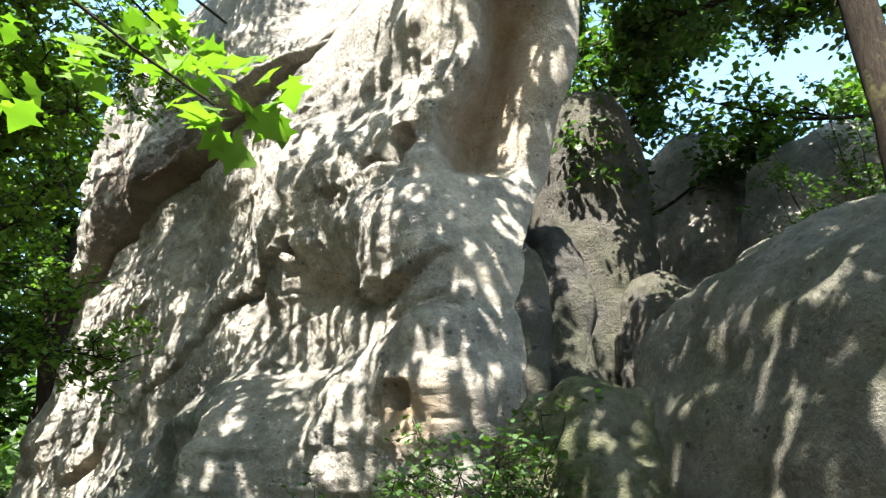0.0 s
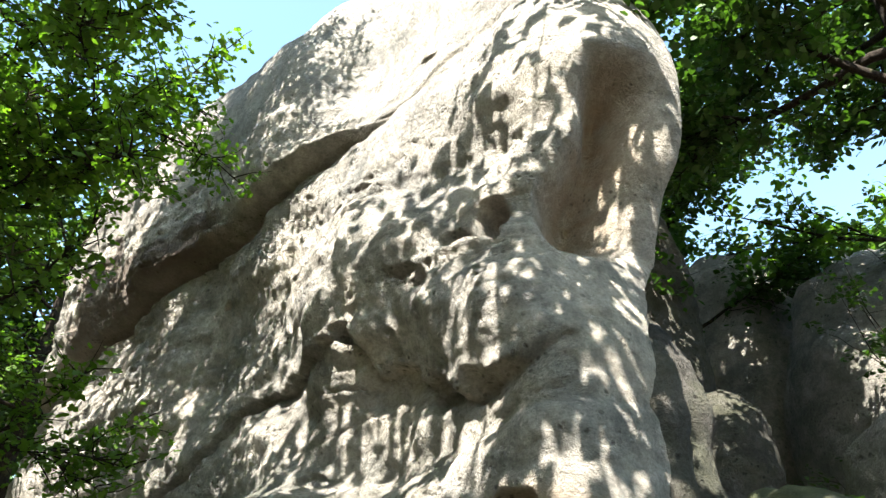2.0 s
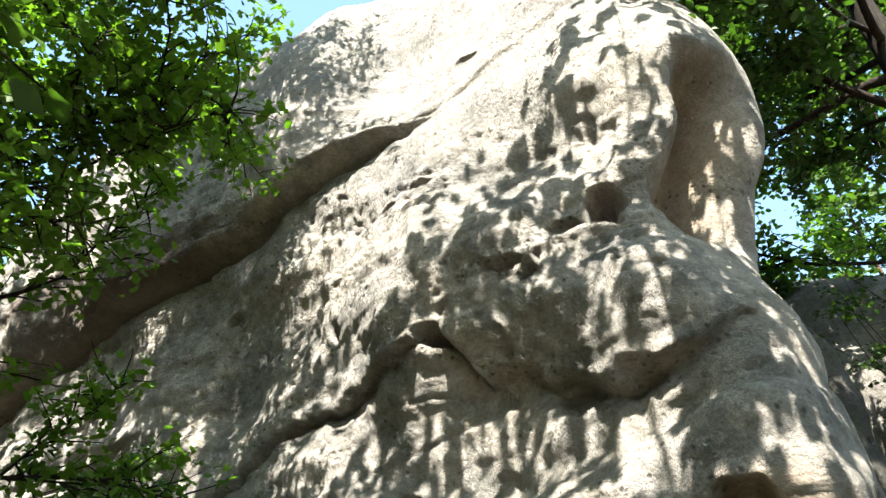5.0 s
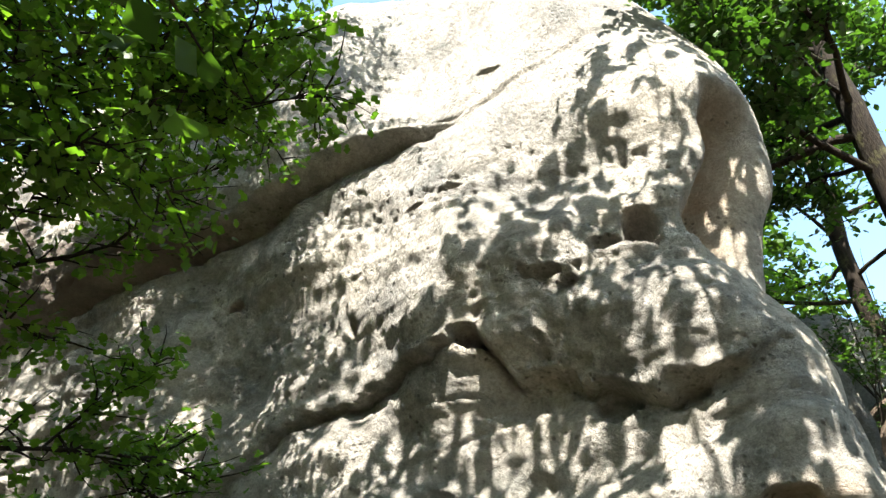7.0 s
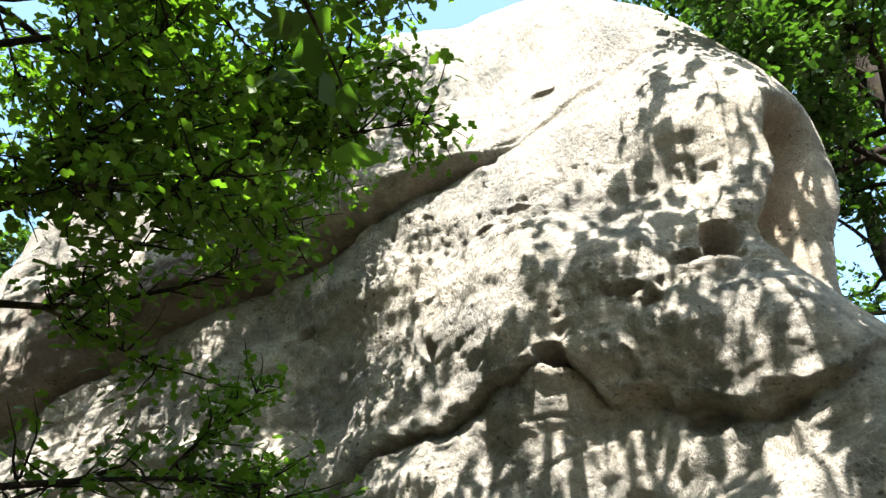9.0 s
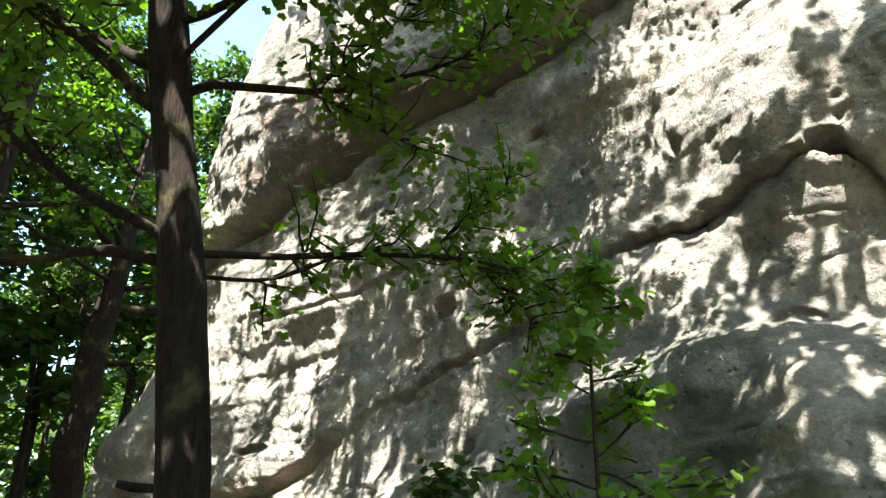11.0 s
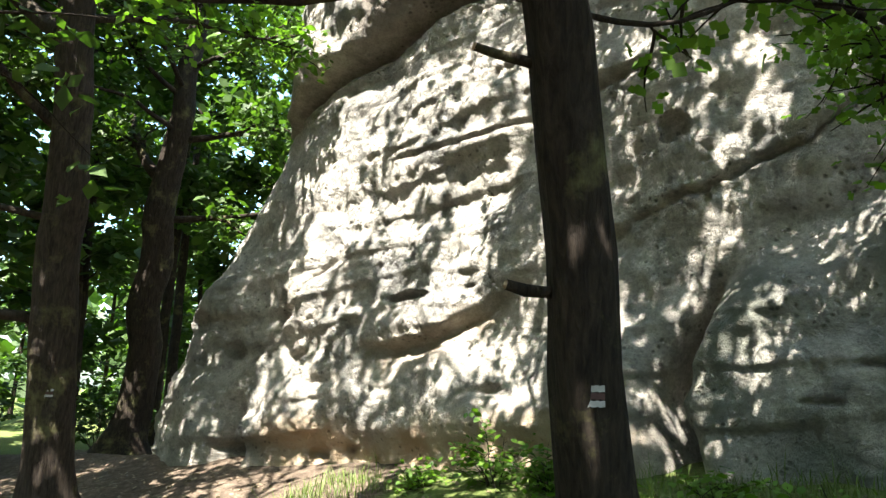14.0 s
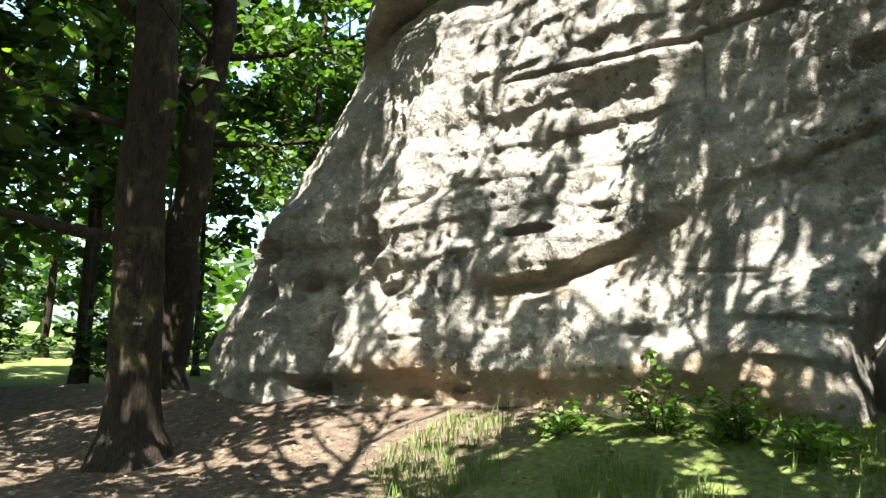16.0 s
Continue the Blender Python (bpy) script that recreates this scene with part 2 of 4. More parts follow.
def tube(points, radii, seg=9, rough=0.0, seed=0):
    """A tapered tube along points; returns verts and faces."""
    P = np.asarray(points, float)
    T = np.gradient(P, axis=0)
    T /= np.linalg.norm(T, axis=1)[:, None] + 1e-9
    ref = np.where(np.abs(T[:, 2:3]) > 0.8, np.array([[1.0, 0, 0]]), np.array([[0, 0, 1.0]]))
    A = np.cross(T, ref)
    A /= np.linalg.norm(A, axis=1)[:, None] + 1e-9
    B = np.cross(T, A)
    ang = np.linspace(0, 2 * np.pi, seg, endpoint=False)
    ring = np.cos(ang)[None, :, None] * A[:, None] + np.sin(ang)[None, :, None] * B[:, None]
    R = np.asarray(radii, float)[:, None] * np.ones(seg)
    if rough:
        q = (P[:, None] + ring * 0.3).reshape(-1, 3)
        R = R * (1 + rough * fbm(q * np.array([5, 5, 1.6]), 2, seed).reshape(R.shape))
    V = (P[:, None] + ring * R[..., None]).reshape(-1, 3)
    return V, grid_faces(len(P), seg, True)


def join(pieces):
    V, Fs, o = [], [], 0
    for v, f in pieces:
        V.append(v), Fs.append(f + o)
        o += len(v)
    return np.concatenate(V), np.concatenate(Fs)


def wander(start, way, length, steps, bend, lift, rng):
    """A crooked line that starts along way and is lifted (or drops) on its way."""
    P, d = [np.array(start, float)], np.array(way, float)
    d /= np.linalg.norm(d)
    for _ in range(steps):
        d = d + rng.normal(0, bend, 3) + np.array([0, 0, lift])
        d /= np.linalg.norm(d)
        P.append(P[-1] + d * length / steps)
    return np.array(P)


LEAF_ROWS = {
    "lobed": ((0.0, 0.02), (0.24, 0.26), (0.40, 0.15), (0.62, 0.36), (1.0, 0.05)),
    "maple": ((0.0, 0.02), (0.10, 0.10), (0.16, 0.34), (0.28, 0.20), (0.42, 0.24), (0.52, 0.50), (0.64, 0.24), (0.80, 0.15), (1.0, 0.02)),
    "plain": ((0.0, 0.02), (0.35, 0.33), (0.72, 0.28), (1.0, 0.03)),
    "far": ((0.0, 0.05), (0.55, 0.36), (1.0, 0.04)),
}


def leaves(places, size, shape, rng, droop=0.25, flat=0.55):
    """Leaves at the places, each turned its own way; returns verts and faces."""
    n = len(places)
    rows = LEAF_ROWS[shape]
    az, s = rng.uniform(0, 2 * np.pi, n), size * rng.uniform(0.6, 1.25, n)
    way = np.stack([np.cos(az), np.sin(az), rng.normal(-droop, 0.35, n)], -1)
    way /= np.linalg.norm(way, axis=1)[:, None]
    up = np.stack([rng.normal(0, flat, n), rng.normal(0, flat, n), np.ones(n)], -1)
    side = np.cross(way, up)
    side /= np.linalg.norm(side, axis=1)[:, None] + 1e-9
    up = np.cross(side, way)
    cols = (-1, 1)
    V = []
    for y, w in rows:
        for c in cols:
            lift = 0.06 * c - 0.22 * y * y
            V.append(places + s[:, None] * (way * y + side * (c * w) + up * lift))
    V = np.stack(V, 1)
    k, nc = len(rows) * len(cols), len(cols)
    fs = grid_faces(len(rows), nc)
    Fs = (fs[None] + (np.arange(n) * k)[:, None, None]).reshape(-1, 4)
    return V.reshape(-1, 3), Fs


def foliage_on(line, rng, twigs, reach, per_twig, size, shape, start=0.3, spread=0.12, lift=0.0, stems=None, flatten=0.6, thick=0.012):
    """Twigs along a line, with leaves round each; returns leaf places. stems takes the twigs' tubes."""
    out = []
    for _ in range(twigs):
        t = rng.uniform(start, 1.0) * (len(line) - 1)
        i = min(int(t), len(line) - 2)
        p = line[i] + (line[i + 1] - line[i]) * (t - i)
        d = rng.normal(0, 1, 3) * np.array([1, 1, flatten]) + 0.5 * (line[i + 1] - line[i]) / (np.linalg.norm(line[i + 1] - line[i]) + 1e-9)
        tw = wander(p, d, reach * rng.uniform(0.5, 1.2), 4, 0.18, lift, rng)
        if stems is not None:
            stems.append(tube(tw, np.linspace(thick, thick * 0.25, 5), 4))
        q = rng.uniform(0.25, 1.0, per_twig) * 4
        j = np.minimum(q.astype(int), 3)
        out.append(tw[j] + (tw[j + 1] - tw[j]) * (q - j)[:, None] + rng.normal(0, spread, (per_twig, 3)))
    return np.concatenate(out)


def tree(name, label, base, trunk, limbs, leaf, bark_mat=None, leaf_mat=None, seed=1, seg=16, flare=1.7, group="", twig_tubes=True, bend=0.13, layer=None):
    """trunk: rows (dx, dy, height, radius). limbs: rows (height, azimuth, length, rise, radius, twigs). leaf: size, shape, reach, per_twig, spread."""
    rng = np.random.default_rng(seed)
    bark_mat, leaf_mat = bark_mat or BARK, leaf_mat or LEAF
    top = new(name)
    top.location = base
    tagged(top, label, "tree", group)
    tr = np.array(trunk, float)
    zs = np.linspace(-0.3, tr[-1, 2], 40)
    zc = np.clip(zs, 0, None)
    P = np.stack([np.interp(zc, tr[:, 2], tr[:, 0]), np.interp(zc, tr[:, 2], tr[:, 1]), zs], -1)
    P[:, :2] += 0.25 * tr[0, 3] * np.stack([vnoise(np.stack([zs * 0.9, 0 * zs, 0 * zs + seed], -1), 3), vnoise(np.stack([zs * 0.9, 0 * zs, 0 * zs + seed], -1), 4)], -1)
    R = np.interp(zc, tr[:, 2], tr[:, 3]) * (1 + (flare - 1) * np.exp(-np.clip(zs, 0, None) / 0.28))
    under("trunk", mesh_of("trunk", *tube(P, R, seg, 0.10, seed), bark_mat), top)
    places = []
    for h, az, length, rise, r, twigs in limbs:
        p0 = np.array([np.interp(h, zs, P[:, i]) for i in range(3)])
        way = (math.cos(radians(az)), math.sin(radians(az)), rise)
        line = wander(p0, way, length, 9, bend, 0.015 * bend / 0.13, rng)
        k0 = 8 if twig_tubes else 4
        pieces = [tube(line, np.linspace(r, max(0.006, r * 0.15), 10), k0, 0.12, seed)]
        subs = [line]
        for _ in range(3 if twigs else 0):
            i = rng.integers(3, 8)
            sub = wander(line[i], line[i + 1] - line[i] + rng.normal(0, 0.4, 3) * length / 9, length * 0.4, 6, 0.16, 0.0, rng)
            pieces.append(tube(sub, np.linspace(r * 0.4, 0.005, 7), k0 - 1))
            subs.append(sub)
        stems = [] if twig_tubes else None
        for k, line_k in enumerate(subs if twigs else []):
            places.append(foliage_on(line_k, rng, max(2, twigs // 4), leaf[2], leaf[3], leaf[0], leaf[1], 0.35 if k == 0 else 0.1, leaf[4], stems=stems))
        under("limb", mesh_of("limb", *join(pieces + (stems or [])), bark_mat), top)
    if places:
        places = np.concatenate(places)
        if layer:
            # a flat spray: leaves only near a plane that rises outward
            rise_at = layer[0] + layer[1] * (places[:, 1] - layer[2])
            places = places[(np.abs(places[:, 2] - rise_at) < layer[3]) & (np.abs(places[:, 1] - layer[2]) < layer[4])]
        under("crown", mesh_of("crown", *leaves(places, leaf[0], leaf[1], rng), leaf_mat, False), top, "green leaf clusters with gaps")
    return top


# ---- ground ----
gx = np.unique(np.concatenate([np.linspace(-400, -40, 25), np.linspace(-40, -22, 37), np.linspace(-22, 12, 211), np.linspace(12, 40, 40), np.linspace(40, 400, 25)]))
gy = np.unique(np.concatenate([np.linspace(-400, -20, 25), np.linspace(-20, -2, 40), np.linspace(-2, 30, 195), np.linspace(30, 60, 40), np.linspace(60, 400, 25)]))
GX, GY = np.meshgrid(gx, gy)
GZ = ground_z(GX, GY)
ground = mesh_of("ground", np.stack([GX, GY, GZ], -1).reshape(-1, 3), grid_faces(len(gy), len(gx)), EARTH)
gu, gn = GX * EU[0] + GY * EU[1], GX * EN[0] + GY * EN[1]
bank = sstep(-17.5, -14.5, gu) * sstep(1.2, -0.8, gn) * sstep(-5.0, -7.0, gu) + 0.9 * sstep(-27, -33, gu) + 0.12 * sstep(-5, -3, gu)
add_attr(ground, "grassy", np.clip(bank, 0, 1).ravel() * 0.6)
tagged(new("ground", ground), "brown forest floor with leaf litter and patches of grass", "ground", kind="structure")

# ---- the rock face ----
zz = np.concatenate([np.linspace(0.0, 11.0, 400), 13.4 - 2.4 * (1 - np.linspace(0, 1, 71)[1:]) ** 2])
right_edge = np.interp(zz, [0, 2, 4, 5.2, 6.0, 6.8, 7.8, 8.7, 9.7, 10.6, 11.5, 12.3, 13.0, 13.4], [-4.95, -4.9, -4.78, -5.05, -4.85, -4.4, -4.3, -4.4, -4.7, -5.1, -5.75, -6.7, -8.7, -11.3])
left_edge = np.interp(zz, [0, 1.8, 4.3, 6, 7.6, 9.8, 11, 12, 12.7, 13.1, 13.4], [-24.6, -24.0, -22.5, -21.4, -20.5, -19.6, -18.9, -18.0, -16.9, -15.2, -12.5])
kern = np.ones(25) / 25
pad = lambda a: np.convolve(np.concatenate([np.full(12, a[0]), a, np.full(12, a[-1])]), kern, "valid")
right_edge, left_edge = pad(right_edge), pad(left_edge)
dome = np.clip((zz - 10.8) / 2.62, 0, 1)
front = -4.65 - 3.0 * (1 - np.sqrt(1 - dome ** 2))
back = -13.0 + 4.6 * (1 - np.sqrt(1 - dome ** 2))
rl = np.minimum(3.2, (right_edge - left_edge) * 0.45)
rr = np.minimum(np.interp(zz, [0, 4.3, 5.4], [0.75, 0.8, 1.5]), (right_edge - left_edge) * 0.45)
rows_u, rows_n, rows_du, rows_dn = [], [], [], []
for z, a, b, f, k, ra, rb in zip(zz, left_edge, right_edge, front, back, rl, rr):
    s1, s2, s3 = np.linspace(0, 1, 40), np.linspace(0, 1, 90)[1:], np.linspace(0, 1, 560)[1:]
    th = s2 * np.pi / 2
    rows_u.append(np.concatenate([np.full(40, a), a + ra - ra * np.cos(th), (a + ra) + (b - rb - a - ra) * s3, b - rb + rb * np.sin(th), b - np.linspace(0, 1, 40)[1:] * (f - rb - k) * 1.7]))
    rows_n.append(np.concatenate([k + (f - ra - k) * s1, f - ra + ra * np.sin(th), np.full(559, f), f - rb + rb * np.cos(th), f - rb + (k - f + rb) * s1[1:]]))
    rows_du.append(np.concatenate([np.full(40, -1.0), -np.cos(th), np.zeros(559), np.sin(th), np.full(39, 1.0)]))
    rows_dn.append(np.concatenate([np.zeros(40), np.sin(th), np.ones(559), np.cos(th), np.zeros(39)]))
U, N, DU, DN = (np.array(a) for a in (rows_u, rows_n, rows_du, rows_dn))
Z = np.repeat(zz[:, None], U.shape[1], 1)
Z = Z + 0.40 * sstep(10.0, 12.8, Z) * sstep(-13.0, -9.5, U)


def relief(u, z, p):
    """How far the face stands out (m), and how fresh its stone is, at u and z; p: places for the noise."""
    warp = 0.10 * fbm(p * 0.9, 3, 40)
    fine = 0.035 * fbm(p * 5.0, 3, 41)
    # long overhung joint under the upper block
    zg = np.interp(u, [-21, -19, -16.5, -15.4, -13, -11, -9.1, -8.4, -7.2, -6], [6.5, 6.7, 7.0, 7.3, 7.45, 7.7, 8.05, 8.2, 8.7, 9.3]) + 0.5 * warp
    wide = np.interp(u, [-20, -18, -16, -14, -12.5, -11, -9, -8], [0.9, 1.1, 1.3, 0.75, 0.45, 0.35, 0.3, 0.2]) * (1 + 1.6 * warp)
    brow = np.interp(z, [7.5, 8.6, 9.3, 10.1, 11.1, 12.2, 13.4], [-7.9, -8.45, -8.5, -8.85, -9.4, -10.4, -12.0]) + 1.2 * warp
    amp = np.interp(u, [-21, -19, -16, -12, -10.5, -9.4, -7], [0.25, 0.60, 0.72, 0.26, 0.20, 0.20, 0.2]) * sstep(0.05, -0.95, u - brow)
    nose = np.clip((z - zg) / wide, 0, 1)
    out = amp * np.sqrt(1 - (1 - nose) ** 2)
    # a thin bed wedged in the joint, and the joint itself
    bed_z = zg + np.interp(u, [-15, -13.5, -11, -9, -8], [0.0, 0.20, 0.30, 0.26, 0.1])
    wedge = sstep(-14.5, -13.0, u) * sstep(-7.6, -8.6, u)
    out += wedge * 0.22 * sstep(zg, zg + 0.05, z) * sstep(bed_z + 0.03, bed_z - 0.05, z)
    out -= wedge * 0.30 * np.exp(-((z - bed_z - 0.07) / 0.05) ** 2)
    deep = np.interp(u, [-21, -19, -14, -10, -8.6, -7.8, -5.5], [0.5, 0.7, 0.38, 0.3, 0.2, 0.10, 0.03])
    out -= deep * np.exp(-((z - zg - 0.02) / 0.075) ** 2)
    # the head above it leans back
    head = sstep(-10.2, -8.4, u)
    out -= head * (0.45 * sstep(7.6, 9.8, z))
    # ledge that rises to an arch and ends in a hanging lip
    za = np.interp(u, [-15, -14, -12.3, -11.3, -10.6, -10.1, -9.5, -9, -8.4, -8.0, -7.8, -7.6, -7.2, -6.8, -6.3, -5.8, -5.2], [2.95, 3.3, 3.72, 4.0, 4.5, 4.72, 4.74, 4.86, 4.94, 5.06, 4.86, 4.42, 4.36, 4.17, 3.85, 3.85, 4.2]) + 0.10 * np.abs(np.sin(4.1 * (u + 7.7))) * sstep(-7.8, -7.4, u) * sstep(-5.4, -5.8, u) + 0.25 * warp + 1.5 * fine
    la = np.interp(u, [-15.2, -14, -12, -10.5, -9, -8, -7.4, -6.2, -5.6, -5.0], [0, 0.05, 0.08, 0.08, 0.08, 0.11, 0.12, 0.15, 0.12, 0.0])
    dz = z - za
    out -= 0.18 * np.exp(-((dz + 0.04) / 0.03) ** 2) * sstep(-14.2, -12.6, u) * sstep(-7.5, -7.8, u) * np.interp(u, [-14, -11.5, -10.5, -8], [0.4, 0.5, 0.9, 1.0])
    belly = np.interp(u, [-14, -11.5, -9, -7.5, -6, -5], [0.04, 0.09, 0.10, 0.14, 0.14, 0])
    out += belly * np.exp(-((dz - 0.75) / 0.62) ** 2)
    out += la * np.where(dz > 0, np.exp(-(np.clip(dz, 0, 9) / 1.7) ** 2), 1.0 - (1.3 + 0.6 * sstep(-8.2, -7.6, u)) * sstep(0.0, 0.06, -dz) * np.exp(-np.clip(-dz - 0.07, 0, 9) / 0.35) - 1.0 * sstep(0.07, 1.2, -dz))
    # narrow bedding joint
    zm = np.interp(u, [-16.4, -15, -14.4, -13.4, -12], [5.12, 5.0, 5.03, 5.12, 5.3]) + 0.3 * warp
    on = sstep(-17, -16, u) * sstep(-12.2, -13.2, u)
    out += on * (-0.09 * np.exp(-((z - zm) / 0.028) ** 2) + 0.04 * sstep(0, 0.05, z - zm) * np.exp(-np.clip(z - zm, 0, 9) / 0.8))
    um = -14.15 + 0.3 * warp
    out -= 0.10 * np.exp(-((u - um) / 0.03) ** 2) * sstep(4.1, 4.3, z) * sstep(5.1, 5.0, z)
    # ochre overhang low down
    zo = np.interp(u, [-17.6, -16.7, -16.1, -15.4, -14.7, -14.2, -13.6], [2.6, 2.5, 2.53, 2.72, 3.0, 3.2, 3.3]) + 0.3 * warp + fine
    lo = np.interp(u, [-17.2, -16.7, -15.5, -14.6, -13.8], [0, 0.20, 0.20, 0.06, 0])
    do = z - zo
    out += lo * np.where(do > 0, 0.6 * np.exp(-(np.clip(do, 0, 9) / 0.8) ** 2), 0.6 - 1.5 * sstep(0.0, 0.16, -do) * np.exp(-np.clip(-do - 0.16, 0, 9) / 0.45) - 0.6 * sstep(0.16, 1.2, -do))
    # the foot swells under the prow and as a dark shoulder beside an upright cleft
    ridge = np.interp(u, [-9.2, -8.5, -7.5, -6.7, -5.5, -4.6], [2.7, 3.05, 3.17, 3.32, 3.5, 3.6]) + 0.6 * warp
    out += 0.34 * np.sqrt(np.clip((ridge - z) / 0.9, 0, 1)) * sstep(-9.4, -8.4, u)
    zl = np.interp(u, [-13, -12.4, -11.8, -11.2, -10.5, -9], [2.3, 2.57, 2.93, 3.15, 3.38, 3.6]) + warp
    ul = np.interp(z, [0.6, 0.9, 1.5, 2.0, 2.8], [-12.6, -12.7, -12.8, -12.6, -12.2]) + 0.3 * warp
    out += 0.55 * sstep(zl + 0.1, zl - 0.7, z) * sstep(ul, ul + 0.35, u) * sstep(-7.2, -8.6, u)
    out -= 0.55 * np.exp(-((u - ul) / 0.10) ** 2) * sstep(2.9, 2.2, z)
    out += 0.35 * sstep(2.6, 1.2, z) * sstep(-17.5, -15, u) * sstep(-12.6, -13.2, u)
    # knobbly left foot with a niche
    us = np.interp(z, [0.8, 1.9, 2.45, 3.0, 3.5, 4.0], [-19.4, -19.4, -19.25, -18.5, -18.1, -17.4]) + 0.4 * warp
    out += sstep(-17.6, -18.4, u) * sstep(5.0, 2.5, z) * (0.10 + 0.26 * vnoise(p * np.array([0.9, 0.9, 1.1]), 61))
    out += 0.32 * sstep(us - 0.10, us + 0.12, u) * np.exp(-np.clip(u - us, 0, 9) / 1.6) * sstep(4.2, 3.2, z)
    out -= 0.16 * np.exp(-((u - us + 0.12) / 0.10) ** 2) * sstep(4.2, 3.2, z)
    out -= 0.55 * np.exp(-((u + 19.75 - 0.3 * (z - 1.5)) / 0.24) ** 2) * sstep(2.4, 1.6, z)
    out -= 0.18 * sstep(1.45, 1.0, z + 0.5 * warp) * sstep(-13.0, -14.0, u) * sstep(-20.5, -19.0, u)
    for pu, pz, ru, rz, d in PITS:
        q = ((u - pu) / ru) ** 2 + ((z - pz) / rz) ** 2 + 14 * fine
        out -= d * sstep(1.25, 0.55, q)
    # weathering
    bed = p * np.array([0.45, 0.45, 2.6])
    calm = (1 - 0.65 * sstep(8.8, 10.5, z)) * (1 - 0.65 * sstep(6.6, 7.8, z) * sstep(-9.6, -8.4, u))
    out += calm * (0.24 * fbm(p * 0.55, 2, 50) + 0.05 * fbm(bed * 1.1, 4, 51) + 0.055 * fbm(p * 1.7, 3, 57) + 0.026 * fbm(p * 5.5, 3, 52))
    cut = vnoise(p * np.array([0.7, 0.7, 1.9]), 58)
    out -= 0.05 * np.exp(-(cut / 0.035) ** 2) * sstep(0.1, 0.5, vnoise(p * 0.5, 59)) * calm
    wz = (z + 0.6 * warp + 0.3 * vnoise(p * 0.35, 80)) / 0.47
    fr = wz - np.floor(wz)
    lay = sstep(-0.25, 0.35, vnoise(p * np.array([0.4, 0.4, 0.9]), 81)) * (0.30 + 0.70 * sstep(-11.5, -14.0, u) + 1.0 * sstep(3.0, 1.6, z)) * calm
    out += 0.045 * lay * sstep(0, 0.08, fr) * (1 - fr)
    fold = vnoise(p * np.array([0.9, 0.9, 2.4]), 82) + 0.4 * vnoise(p * 3.1, 83)
    out -= 0.03 * np.exp(-(fold / 0.035) ** 2) * sstep(0.0, 0.5, vnoise(p * 0.7, 84)) * calm
    pock = vnoise(p * np.array([9.5, 9.5, 14.0]), 53) + 0.6 * vnoise(p * 19.0, 54)
    zone = sstep(-0.15, 0.4, vnoise(p * np.array([0.5, 0.5, 1.1]), 55))
    eye_band = np.exp(-((z - 5.35 - 0.30 * (u + 6.8)) / 0.30) ** 2) * sstep(-9.0, -7.6, u) * sstep(-5.2, -5.9, u) + np.exp(-((z - 7.15) / 0.35) ** 2) * sstep(-10.5, -9.0, u) * sstep(-6.5, -7.6, u)
    out -= 0.045 * sstep(0.50, 0.95, pock) * np.clip(zone * calm + eye_band, 0, 1.2)
    cells = vnoise(p * np.array([3.4, 3.4, 5.0]), 91)
    out -= 0.02 * sstep(0.40, 0.75, cells) * sstep(0.05, 0.5, vnoise(p * np.array([0.6, 0.6, 1.3]), 92)) * calm
    runnel = fbm(p * np.array([3.0, 3.0, 0.45]), 3, 56)
    out += 0.03 * runnel * sstep(5.0, 6.5, z)
    fresh = np.clip(0.9 * lo * 2 * np.exp(-((do + 0.22) / 0.22) ** 2) + 0.8 * sstep(1.7, 1.05, z + 2 * warp) * sstep(-12.8, -13.4, u) * sstep(-19.5, -18.5, u) + 0.9 * np.exp(-(((u + 5.5) / 0.3) ** 2 + ((z - 2.5) / 0.3) ** 2)) + 0.35 * (la > 0.2) * np.exp(-((dz + 0.2) / 0.25) ** 2), 0, 1)
    # brown mottling under the block; its dark colour also deepens the overhang's weak shade
    stain_shade = 0.9 * sstep(-0.1, 0.25, (z - zg) / wide) * sstep(1.25, 0.7, (z - zg) / np.clip(wide, 0.7, 2) + 0.8 * fbm(p * 1.5, 4, 67)) * sstep(-18.0, -16.0, u) * sstep(-10.8, -12.2, u)
    algae = np.clip(sstep(zl + 0.2, zl - 0.3, z) * sstep(ul, ul + 0.2, u) * sstep(-6.8, -8.6, u) + 0.4 * sstep(-18, -20, u) * sstep(5, 2, z), 0, 1) * sstep(-0.5, 0.4, fbm(p * 1.3, 3, 66))
    return out, fresh, algae, stain_shade


